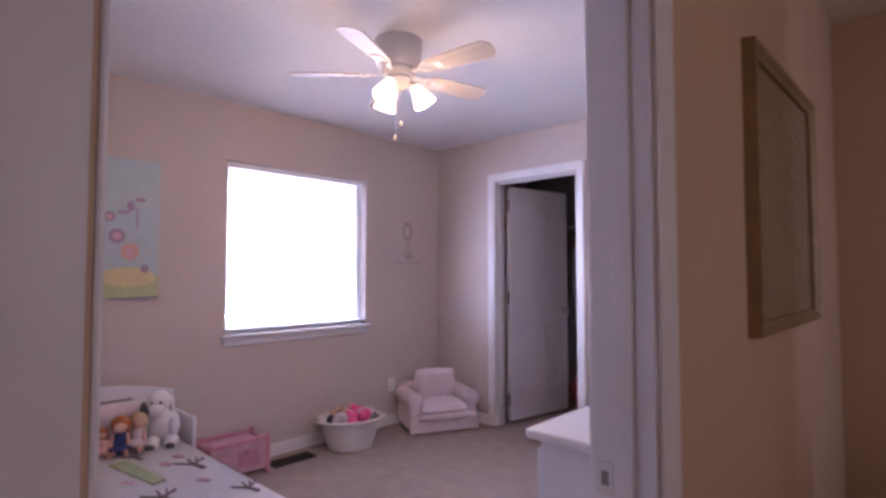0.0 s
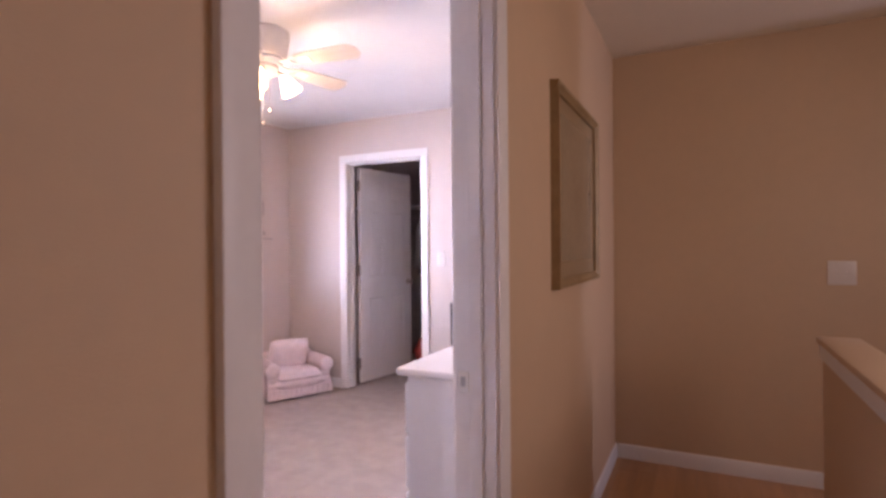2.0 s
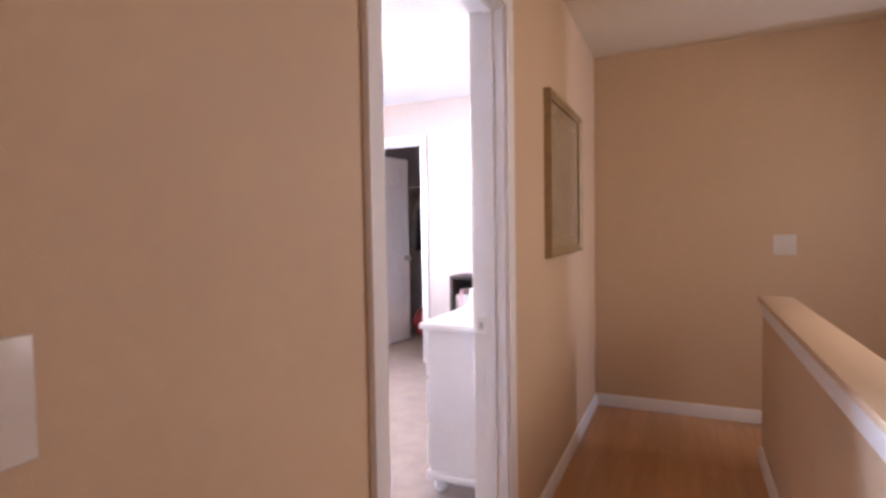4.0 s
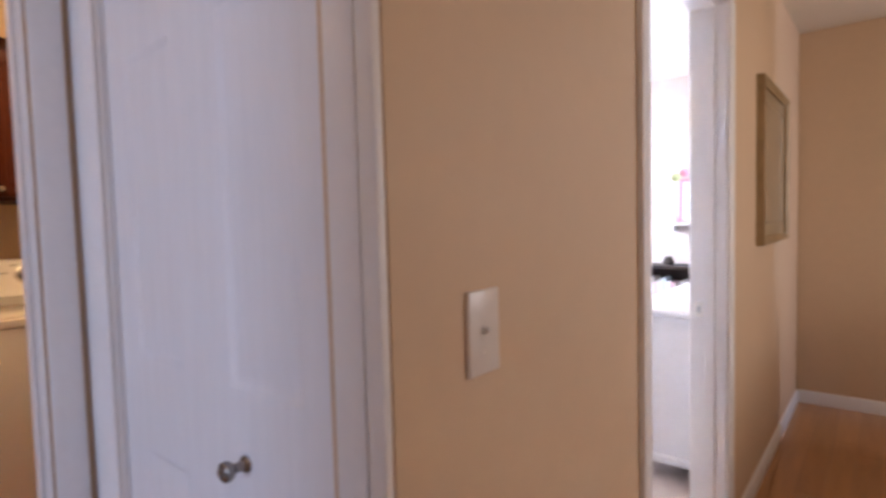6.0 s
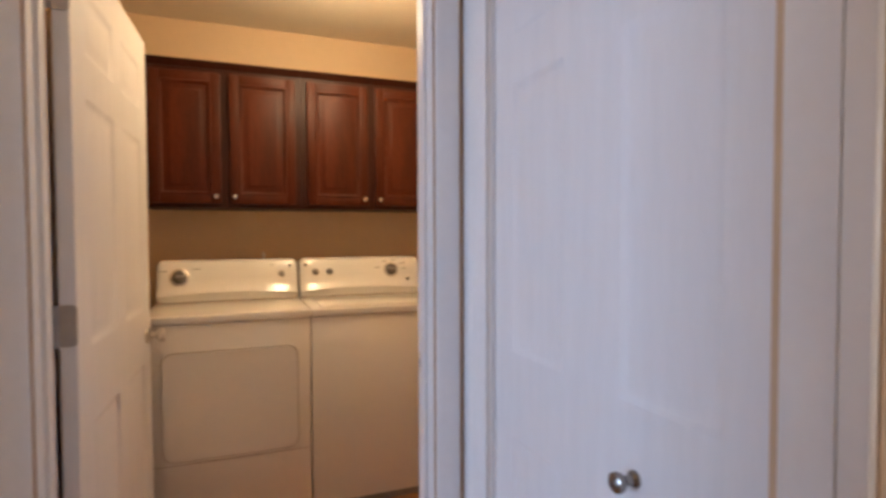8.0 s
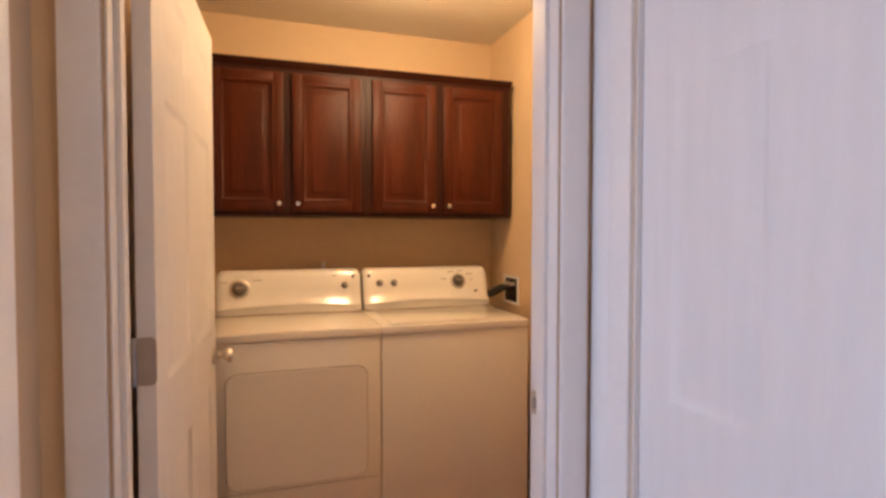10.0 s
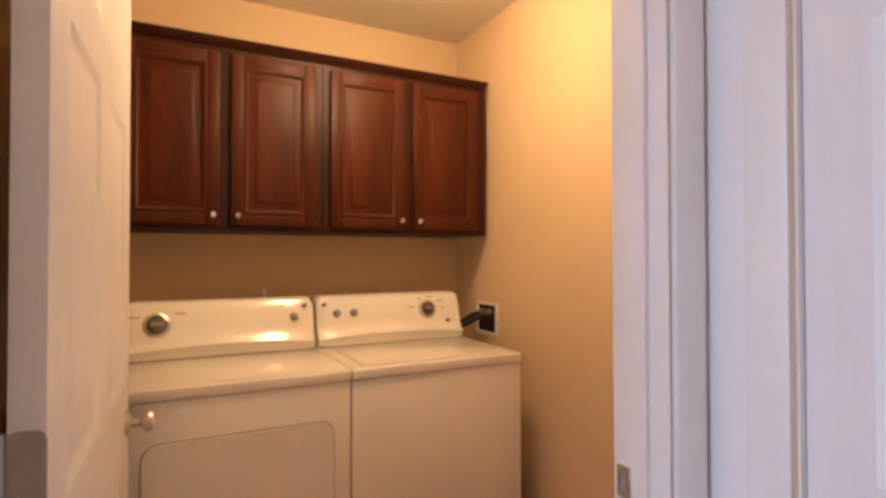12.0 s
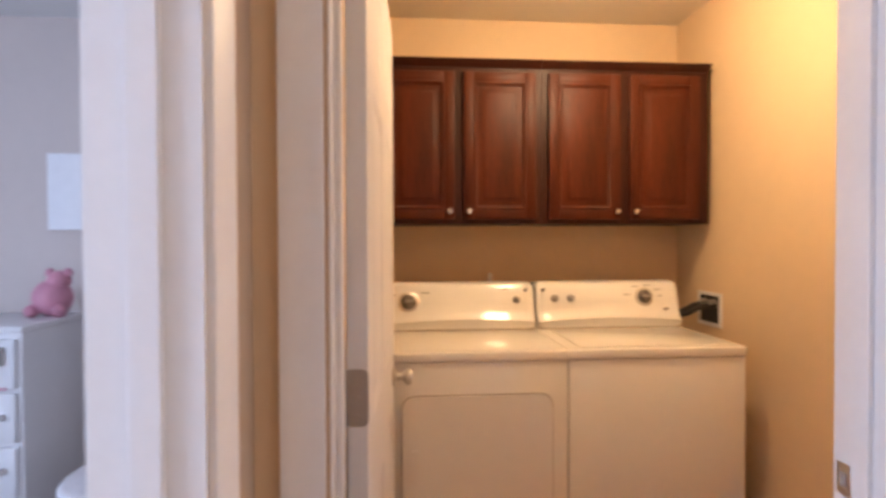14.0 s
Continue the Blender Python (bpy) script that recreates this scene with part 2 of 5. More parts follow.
def wall(name, axis, c0, c1, a0, a1, openings, material, label, top=CEIL, z0=0.0):
    """A wall of thickness c0 to c1 across the axis it runs along, from a0 to a1, with openings (a, b, bottom, head)."""
    bm = bmesh.new()

    def seg(p, q, lo, hi):
        if q - p > 1e-4 and hi - lo > 1e-4:
            if axis == "y":
                box(bm, c0, c1, p, q, lo, hi)
            else:
                box(bm, p, q, c0, c1, lo, hi)
    at = a0
    for p, q, lo, hi in sorted(openings):
        seg(at, p, z0, top)
        seg(p, q, z0, lo)
        seg(p, q, hi, top)
        at = q
    seg(at, a1, z0, top)
    bmesh.ops.remove_doubles(bm, verts=bm.verts, dist=1e-5)
    return structure(name, bm, material, label, "wall")


# ---- walls, floors, ceilings ----
H = 2.045                                   # door heads
BY0, BY1 = 2.738, 3.582                     # bedroom doorway
LY0, LY1 = 0.835, 1.74                       # laundry doorway
CX0, CX1 = -0.885, -0.105                   # hall closet doorway
SX0, SX1 = -0.835, 0.04                      # side bedroom doorway
KX0, KX1 = -2.47, -1.69                     # bedroom closet doorway
TOP = 2.47
wall("wall_hall", "y", -0.12, 0.0, 1.84, EY + 0.12, [(BY0, BY1, 0, H)], M_BEIGE, "warm beige painted hallway wall", TOP)
wall("wall_hall_closet", "x", 1.84, 1.96, -1.03, -0.12, [(CX0, CX1, 0, H)], M_BEIGE, "beige painted wall round the hall closet door", TOP)
wall("wall_laundry_front", "y", -1.15, -1.03, 0.725, 2.36, [(LY0, LY1, 0, H)], M_BEIGE, "beige painted wall round the laundry doorway", TOP)
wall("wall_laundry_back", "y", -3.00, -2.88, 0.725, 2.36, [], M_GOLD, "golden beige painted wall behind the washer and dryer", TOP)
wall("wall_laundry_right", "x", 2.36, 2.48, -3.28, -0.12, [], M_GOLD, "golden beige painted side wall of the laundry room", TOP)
wall("wall_side_bedroom", "x", 0.605, 0.725, -3.12, 2.22, [(SX0, SX1, 0, H)], M_BEIGE, "beige painted wall with a bedroom doorway", TOP)
wall("wall_hall_end", "x", 5.65, 5.77, 0.0, 2.22, [], M_BEIGE, "plain beige end wall of the hallway", TOP)
# Both openings lie out of view, added for the two stairwell lamps
wall("wall_stair", "y", 2.10, 2.22, 0.725, 5.65, [(3.5, 4.5, 1.15, 2.15), (5.08, 5.42, 0.6, 2.15)], M_BEIGE, "beige stairwell wall with unseen openings added for light", TOP, -1.3)
wall("wall_bedroom_window", "y", WX - 0.12, WX, 2.48, EY + 0.12, [(WY0, WY1, WZ0, WZ1)], M_GREIGE, "pale greige bedroom wall with one window", TOP)
wall("wall_bedroom_closet", "x", EY, EY + 0.12, WX, -0.12, [(KX0, KX1, 0, H + 0.03)], M_GREIGE, "pale greige bedroom wall with a closet doorway", TOP)
# thin painted skins give the bedroom sides of shared walls their own colour
structure("wall_bedroom_skin", boxm(-0.1245, -0.1205, BY1 + 0.09, EY, 0, TOP), M_GREIGE, "pale greige painted bedroom wall", "wall")
structure("wall_bedroom_skin_door", boxm(-0.1245, -0.1205, 2.4845, BY0 - 0.09, 0, TOP), M_GREIGE, "pale greige painted bedroom wall", "wall")
structure("wall_bedroom_skin_south", boxm(WX, -0.1245, 2.4805, 2.4845, 0, TOP), M_GREIGE, "pale greige painted bedroom wall", "wall")
wall("wall_room_west", "y", -3.12, -3.00, -3.2, 0.605, [], M_GREIGE, "pale greige wall of the side bedroom", TOP)
wall("wall_room_south", "x", -3.32, -3.2, -3.12, 2.22, [(-0.15, 1.35, 0.85, 2.1)], M_GREIGE, "pale greige wall with a window opening", TOP)
wall("wall_room_east", "y", 2.10, 2.22, -3.2, 0.605, [], M_GREIGE, "pale greige wall of the side bedroom", TOP)
structure("wall_room_skin", boxm(-3.0, SX0 - 0.09, 0.6005, 0.6045, 0, TOP), M_GREIGE, "pale greige painted bedroom wall", "wall")
wall("wall_closet_back", "x", 7.75, 7.87, -3.28, -0.6, [], M_GREIGE, "dim back wall of the bedroom closet", TOP)
wall("wall_closet_left", "y", -3.28, -3.16, EY + 0.12, 7.75, [], M_GREIGE, "dim side wall of the bedroom closet", TOP)
wall("wall_closet_right", "y", -0.72, -0.60, EY + 0.12, 7.75, [], M_GREIGE, "dim side wall of the bedroom closet", TOP)
# half wall along the stairwell, with a painted cap
HWX, HWE = 0.955, 5.02
structure("half_wall", boxm(HWX, HWX + 0.115, 0.725, HWE, -1.3, 0.865), M_BEIGE, "beige painted half wall along the stairwell", "half wall")
structure("half_wall_cap", boxm(HWX - 0.022, HWX + 0.137, 0.725, HWE + 0.02, 0.865, 0.89, 0.005), M_BEIGE, "beige painted cap on the half wall", "trim")
structure("half_wall_apron", boxm(HWX - 0.013, HWX - 0.001, 0.725, HWE, 0.80, 0.865, 0.003), M_TRIM, "white apron moulding under the half wall cap", "trim")

# floors
structure("floor_bedroom", boxm(WX, -0.06, 2.48, 7.75, -0.12, 0.0), M_CARPET, "taupe carpet in the child's bedroom", "carpet")
structure("floor_side_bedroom", boxm(-3.12, 2.22, -3.32, 0.665, -0.12, 0.0), M_CARPET, "taupe carpet in the side bedroom", "carpet")
structure("floor_hall", boxm(-0.06, 1.07, 0.665, 5.77, -0.12, -0.010), M_SUB, "dark joints between the hall floor planks", "floor")
structure("floor_alcove", boxm(-3.0, -0.06, 0.665, 2.48, -0.12, -0.010), M_SUB, "dark joints between the laundry floor planks", "floor")
structure("floor_landing", boxm(1.07, 2.22, 5.02, 5.77, -0.12, 0.0), M_WOOD, "wooden landing at the end of the hall", "floor")
structure("stair_floor", boxm(1.07, 2.10, 0.725, 5.02, -1.36, -1.3), M_WOOD, "wooden floor down in the stairwell", "floor")
structure("landing_edge", boxm(1.07, 2.10, 5.00, 5.02, -1.3, -0.12), M_TRIM, "white riser board under the landing", "trim")
# ceilings
structure("ceiling_hall", boxm(-0.06, 2.22, 0.665, 5.77, CEIL, CEIL + 0.1), M_CEILW, "cream textured hallway ceiling", "ceiling")
structure("ceiling_laundry", boxm(-3.0, -0.06, 0.665, 2.42, CEIL, CEIL + 0.1), M_CEILW, "cream textured laundry ceiling", "ceiling")
structure("ceiling_bedroom", boxm(WX - 0.12, -0.06, 2.42, 7.87, BCEIL, BCEIL + 0.1), M_CEIL, "white textured bedroom ceiling", "ceiling")
structure("ceiling_side_bedroom", boxm(-3.12, 2.22, -3.32, 0.665, CEIL, CEIL + 0.1), M_CEIL, "white textured ceiling of the side bedroom", "ceiling")

# ---- trim: casings, jambs, baseboards ----
CAS = ((0.0, 0.0), (0.010, 0.0), (0.0115, 0.003), (0.0125, 0.018), (0.0145, 0.028), (0.0155, 0.045), (0.0165, 0.060), (0.0155, 0.064), (0.0, 0.064))
CW = 0.064


def casing(name, axis, face, sign, a0, a1, head, label, sides="lrt"):
    """Colonial casing round an opening from a0 to a1 on the wall face that looks along sign."""
    bm = bmesh.new()

    def pt(a, z):
        return (face, a, z) if axis == "y" else (a, face, z)
    out = (sign, 0, 0) if axis == "y" else (0, sign, 0)
    along = Vector((0, 1, 0)) if axis == "y" else Vector((1, 0, 0))
    rv = 0.006
    if "l" in sides:
        sweep(bm, CAS, pt(a0 - rv, 0), pt(a0 - rv, head + rv), -along, out)
    if "r" in sides:
        sweep(bm, CAS, pt(a1 + rv, 0), pt(a1 + rv, head + rv), along, out)
    sweep(bm, CAS, pt(a0 - rv - CW, head + rv), pt(a1 + rv + CW, head + rv), (0, 0, 1), out)
    return structure(name, bm, M_TRIM, label, "door casing")


def jamb(name, axis, c0, c1, a0, a1, head, stop, label):
    """Lining boards of an opening, with door stops at the depth stop: the head board carries the others."""
    t = 0.004

    def bx(p, q, lo, hi, d0, d1):
        if axis == "y":
            return boxm(d0, d1, p, q, lo, hi, 0.001, 1)
        return boxm(p, q, d0, d1, lo, hi, 0.001, 1)
    j = structure(name, bx(a0 + t, a1 - t, head - t, head, c0, c1), M_TRIM, label, "door jamb")
    part("jamb_board", bx(a0, a0 + t, 0, head, c0, c1), M_TRIM, j)
    part("jamb_board", bx(a1 - t, a1, 0, head, c0, c1), M_TRIM, j)
    part("door_stop", bx(a0 + t, a0 + t + 0.011, 0, head - t, stop, stop + 0.034), M_TRIM, j)
    part("door_stop", bx(a1 - t - 0.011, a1 - t, 0, head - t, stop, stop + 0.034), M_TRIM, j)
    part("door_stop", bx(a0 + t + 0.011, a1 - t - 0.011, head - t - 0.011, head - t, stop, stop + 0.034), M_TRIM, j)
    return j


casing("trim_bedroom_door", "y", 0.0, 1, BY0, BY1, H, "white moulded casing of the bedroom doorway")
casing("trim_bedroom_door_inside", "y", -0.12, -1, BY0, BY1, H, "white moulded casing inside the bedroom")
jamb("jamb_bedroom_door", "y", -0.122, 0.002, BY0, BY1, H, -0.070, "white bedroom door jamb with a stop")
casing("trim_laundry_door", "y", -1.03, 1, LY0, LY1, H, "white moulded casing of the laundry doorway")
casing("trim_laundry_door_inside", "y", -1.15, -1, LY0, LY1, H, "white moulded casing inside the laundry")
jamb("jamb_laundry_door", "y", -1.152, -1.028, LY0, LY1, H, -1.102, "white laundry door jamb with a stop")
casing("trim_closet_door", "x", 1.84, -1, CX0, CX1, H, "white moulded casing of the hall closet")
structure("trim_closet_corner", boxm(CX1 + 0.0065 + CW, -0.002, 1.826, 1.8395, 0, H + 0.006 + CW, 0.003, 2), M_TRIM, "white corner board beside the hall closet casing", "corner board")
structure("trim_closet_corner_inner", boxm(-1.0285, CX0 - 0.0065 - CW, 1.826, 1.8395, 0, H + 0.006 + CW, 0.003, 2), M_TRIM, "white corner board between the closet and laundry casings", "corner board")
jamb("jamb_closet_door", "x", 1.838, 1.962, CX0, CX1, H, 1.915, "white hall closet jamb")
casing("trim_side_bedroom", "x", 0.725, 1, SX0, SX1, H, "white moulded casing of the side bedroom doorway")
casing("trim_side_bedroom_inside", "x", 0.605, -1, SX0, SX1, H, "white moulded casing inside the side bedroom")
jamb("jamb_side_bedroom", "x", 0.603, 0.727, SX0, SX1, H, 0.650, "white side bedroom door jamb with a stop")
casing("trim_bedroom_closet", "x", EY, -1, KX0, KX1, H + 0.03, "white moulded casing of the bedroom closet")
jamb("jamb_bedroom_closet", "x", EY - 0.002, EY + 0.122, KX0, KX1, H + 0.03, EY + 0.045, "white bedroom closet jamb with a stop")
BASE = ((0.0, 0.0), (0.013, 0.0), (0.013, 0.062), (0.010, 0.070), (0.010, 0.077), (0.004, 0.085), (0.0, 0.085))


def baseboard(axis, face, sign, a0, a1):
    bm = bmesh.new()
    if axis == "y":
        sweep(bm, BASE, (face, a0, 0), (face, a1, 0), (0, 0, 1), (sign, 0, 0))
    else:
        sweep(bm, BASE, (a0, face, 0), (a1, face, 0), (0, 0, 1), (0, sign, 0))
    return structure("baseboard", bm, M_TRIM, "white moulded baseboard", "baseboard")


E1 = CW + 0.006
for a in (("y", 0.0, 1, 1.84, BY0 - E1), ("y", 0.0, 1, BY1 + E1, 5.65), ("x", 5.65, -1, 0.013, 2.10), ("y", HWX, -1, 0.725, HWE),
          ("x", 0.725, 1, SX1 + E1, HWX), ("y", WX, 1, 2.49, EY - 0.013), ("x", EY, -1, WX + 0.0, KX0 - E1), ("x", EY, -1, KX1 + E1, -0.13),
          ("y", -0.1245, -1, BY1 + E1 + 0.01, EY - 0.013), ("x", 2.36, -1, -2.867, -1.16), ("y", -2.88, 1, 0.725, 2.35), ("y", -3.0, 1, -3.19, 0.59)):
    baseboard(*a)

# ---- doors ----
M_HINGE = mat("worn_satin_nickel", (0.40, 0.37, 0.35), 0.42, 0.08, 20, metal=0.9)
M_PULL = mat("dark_aged_nickel", (0.30, 0.27, 0.25), 0.25, 0.1, 30, metal=1.0)


def moulded_panel(bm, x0, x1, z0, z1, face, sign, d):
    """One moulded panel on a door face: a cove that falls from the stiles, a flat, and a raised field on a broad slope."""
    steps = ((0.0, 0.0), (0.004, 0.25), (0.010, 0.8), (0.015, 1.0), (0.023, 1.0), (0.030, 0.85), (0.048, 0.30), (0.054, 0.22))
    rings = []
    for inset, depth in steps:
        y = face - sign * d * depth
        a, b, lo, hi = x0 + inset, x1 - inset, z0 + inset, z1 - inset
        rings.append([bm.verts.new(p) for p in ((a, y, lo), (b, y, lo), (b, y, hi), (a, y, hi))])
    for p, q in zip(rings, rings[1:]):
        for k in range(4):
            bm.faces.new((p[k], p[(k + 1) % 4], q[(k + 1) % 4], q[k]))
    bm.faces.new(rings[-1])


def leaf(w, h, th, st, mid, parent, d=0.008):
    """A moulded six-panel door leaf: x 0 to w from the hinge, y -th to 0. st: width of the stiles; mid: half the middle stile."""
    xs = [(st, w / 2 - mid), (w / 2 + mid, w - st)]
    zs = [(0.25, 0.80), (1.0, 1.635), (1.745, h - 0.115)]
    xe = [0.0] + [v for p in xs for v in p] + [w]
    ze = [0.010] + [v for p in zs for v in p] + [h]
    bm = bmesh.new()
    for y in (-th, 0.0):
        for i in range(5):
            for k in range(7):
                if i % 2 and k % 2:
                    continue
                bm.faces.new([bm.verts.new(p) for p in ((xe[i], y, ze[k]), (xe[i + 1], y, ze[k]), (xe[i + 1], y, ze[k + 1]), (xe[i], y, ze[k + 1]))])
    for a, b in (((0, 0.010), (w, 0.010)), ((w, 0.010), (w, h)), ((w, h), (0, h)), ((0, h), (0, 0.010))):
        bm.faces.new([bm.verts.new(p) for p in ((a[0], -th, a[1]), (b[0], -th, b[1]), (b[0], 0, b[1]), (a[0], 0, a[1]))])
    bmesh.ops.remove_doubles(bm, verts=bm.verts, dist=1e-5)
    lf = part("door_leaf", bm, M_DOOR, parent)
    for a, b in xs:
        for lo, hi in zs:
            pb = bmesh.new()
            moulded_panel(pb, a, b, lo, hi, 0.0, 1, d)
            moulded_panel(pb, a, b, lo, hi, -th, -1, d)
            part("moulded_panel", pb, M_DOOR, lf)
    return lf


def knob_bm(side, r=0.026, reach=0.062):
    """A round door knob on its rose, standing off along y to the side."""
    s = side
    return lathe(bmesh.new(), [(0.031, 0), (0.031, 0.004 * s), (0.027, 0.009 * s), (0.012, 0.012 * s), (0.011, 0.030 * s), (0.017, 0.036 * s),
                               (r, 0.045 * s), (r * 1.04, 0.052 * s), (r * 0.86, reach * s), (0.0, (reach + 0.004) * s)], 20, axis="y")


def pull_bm():
    """A small round pull on a narrow rose."""
    return lathe(bmesh.new(), [(0.0145, 0), (0.0145, -0.003), (0.012, -0.007), (0.009, -0.010), (0.008, -0.022), (0.014, -0.028), (0.0175, -0.035), (0.0165, -0.042), (0.009, -0.047), (0.0, -0.048)], 20, axis="y")


def hinge_bm():
    """A butt hinge: a leaf with rounded corners on the door's edge, and its barrel."""
    bm = rounded(bmesh.new(), -0.0030, 0.0004, -0.037, 0.004, -0.050, 0.050, 0.012, 5)
    cyl(bm, (-0.004, 0.006, -0.050), (-0.004, 0.006, 0.050), 0.006, n=10)
    for z in (-0.03, 0.0, 0.03):
        cyl(bm, (-0.0030, -0.018, z), (-0.0042, -0.018, z), 0.004, n=8)
    return bm


def hung_door(name, m, w, h, th, label, knob_x, knob_z, sides=(1, -1), hinges=True):
    d = thing(name, m, label, "door", kind="structure")
    lf = leaf(w, h, th, 0.115, 0.052, d)
    for s in sides:
        k = part("door_knob", knob_bm(s), M_NICKEL, lf, "brushed nickel door knob")
        k.location = (knob_x, 0.0 if s > 0 else -th, knob_z)
    if hinges:
        for z in (0.19, 1.07, h - 0.17):
            hg = part("hinge", hinge_bm(), M_HINGE, lf, "satin nickel butt hinge")
            hg.location = (0, 0, z)
    return d


# laundry door, swung into the room
hung_door("door_laundry", pose(-1.166, 0.847, 0.005, 0, 0, 177.8), 0.895, 2.03, 0.036,
          "white six-panel laundry door standing open", 0.83, 0.895)
# bedroom closet door, swung into the closet
hung_door("door_bedroom_closet", pose(KX0 + 0.016, EY + 0.146, 0.012, 0, 0, 80), 0.745, 2.04, 0.035,
          "white six-panel closet door standing ajar inward", 0.685, 0.93)
# bedroom door, swung flat into the bedroom beside its opening
hung_door("door_bedroom", pose(-0.135, BY0 - 0.004, 0.012, 0, 0, 184), 0.78, 2.02, 0.035,
          "white six-panel bedroom door standing open", 0.72, 0.93)
# hall closet door, shut, with one small pull
shut = thing("door_hall_closet", pose(CX0 + 0.006, 1.884, 0.008), "white moulded hall closet door, closed", "door", kind="structure")
l2 = leaf(CX1 - CX0 - 0.012, 2.025, 0.032, 0.088, 0.086, shut, 0.0065)
kb = part("door_pull", pull_bm(), M_PULL, l2, "small nickel pull on a round rose")
kb.location = (0.512, -0.032, 0.876)
# strike plates on the latch jambs


def strike(name, m, label):
    bm = boxm(-0.016, 0.016, -0.002, 0.0, -0.029, 0.029, 0.002, 1)
    t = thing(name, m, label, "strike plate")
    part("plate", bm, M_NICKEL, t)
    part("latch_hole", boxm(-0.007, 0.007, -0.0035, -0.0022, -0.013, 0.013), M_GREYP, t, "dark latch hole")
    return t


strike("strike_plate", pose(-0.094, BY1 - 0.0042, 0.92), "satin nickel strike plate on the bedroom jamb")
strike("strike_plate", pose(-1.127, LY1 - 0.0042, 0.915), "satin nickel strike plate on the laundry jamb")
strike("strike_plate", pose(SX0 + 0.0042, 0.628, 0.92, 0, 0, -90), "satin nickel strike plate on the side bedroom jamb")


# ---- hallway things ----
def toggle_switch(m, label, group="light switches", gang=1):
    t = thing("light_switch", m, label, "light switch", group)
    hw = 0.0385 + 0.023 * (gang - 1)
    part("cover_plate", boxm(0.0, 0.0065, -hw, hw, -0.0625, 0.0625, 0.004, 3), M_PLATE, t)
    for g in range(gang):
        y = 0.046 * (g - (gang - 1) / 2)
        part("slot", boxm(0.0066, 0.0072, y - 0.0055, y + 0.0055, -0.0125, 0.0125), M_PLATE, t, "narrow toggle slot")
        bm = bmesh.new()
        sweep(bm, ((0.006, -0.005), (0.017, 0.001), (0.017, 0.006), (0.006, 0.006)), (0, y - 0.004, 0), (0, y + 0.004, 0), (0, 0, 1), (1, 0, 0))
        part("toggle", bm, M_PLATE, t)
        for z in (0.03, -0.03):
            part("screw", cyl(bmesh.new(), (0.0065, y, z), (0.0075, y, z), 0.003, n=10), M_PLATE, t)
    return t


toggle_switch(pose(0.0, 2.024, 1.12), "ivory toggle switch plate on the beige hall wall")
toggle_switch(pose(1.14, 5.65, 1.14, 0, 0, -90), "wide ivory double switch plate on the hall end wall", gang=2)


def framed(name, m, w, h, label, frame_m, mat_m, art_m, border=0.045, margin=0.10, depth=0.024):
    """A framed picture, its back on the wall plane y = 0, looking along -y."""
    t = thing(name, m, label, "picture")
    prof = ((0.0, 0.0), (-depth, 0.004), (-depth, border * 0.45), (-depth * 0.7, border * 0.7), (-depth * 0.62, border), (0.0, border))
    for a, b, up in (((-w / 2, 0), (w / 2, 0), (0, 0, 1)), ((-w / 2, h), (w / 2, h), (0, 0, -1))):
        bm = sweep(bmesh.new(), [(-u, v) for u, v in prof], (a[0], 0, a[1]), (b[0], 0, b[1]), up, (0, -1, 0))
        part("frame_rail", bm, frame_m, t)
    for x, up in ((-w / 2, (1, 0, 0)), (w / 2, (-1, 0, 0))):
        bm = sweep(bmesh.new(), [(-u * 0.985, v) for u, v in prof], (x, 0, 0.004), (x, 0, h - 0.004), up, (0, -1, 0))
        part("frame_stile", bm, frame_m, t)
    part("mat_board", boxm(-w / 2 + border * 0.6, w / 2 - border * 0.6, -0.010, -0.002, border * 0.6, h - border * 0.6), mat_m, t, "tan mat board")
    part("print", boxm(-w / 2 + margin, w / 2 - margin, -0.0125, -0.0105, margin, h - margin), art_m, t, "muted landscape print behind glass")
    return t


framed("picture", pose(0.0, 4.56, 1.13, 0, 0, 90), 0.80, 0.77, "framed muted print in a gold frame on beige wall", M_FRAME, M_MATB, M_ART, 0.038, 0.10, 0.034)


def ceiling_lamp(m, label):
    t = thing("ceiling_light", m, label, "ceiling light", "flush ceiling lights")
    part("base", lathe(bmesh.new(), [(0.0, 0.0), (0.16, 0.0), (0.165, -0.010), (0.15, -0.026), (0.0, -0.026)], 32), M_NICKEL, t)
    part("bowl", lathe(bmesh.new(), [(0.145, -0.027), (0.152, -0.040), (0.148, -0.075), (0.125, -0.115), (0.085, -0.142), (0.04, -0.155), (0.0, -0.157)], 32), M_LBOWL, t,
         "frosted glass bowl, lit")
    part("finial", lathe(bmesh.new(), [(0.0, -0.173), (0.008, -0.169), (0.009, -0.161), (0.005, -0.1575), (0.0, -0.1575)], 12), M_NICKEL, t)
    return t


ceiling_lamp(pose(-1.90, 1.68, CEIL), "lit frosted bowl light on the laundry ceiling")
# Unseen fixture added to go with the hall's fill bulb
ceiling_lamp(pose(0.50, 1.05, CEIL), "added frosted bowl light on the hall ceiling, out of view")

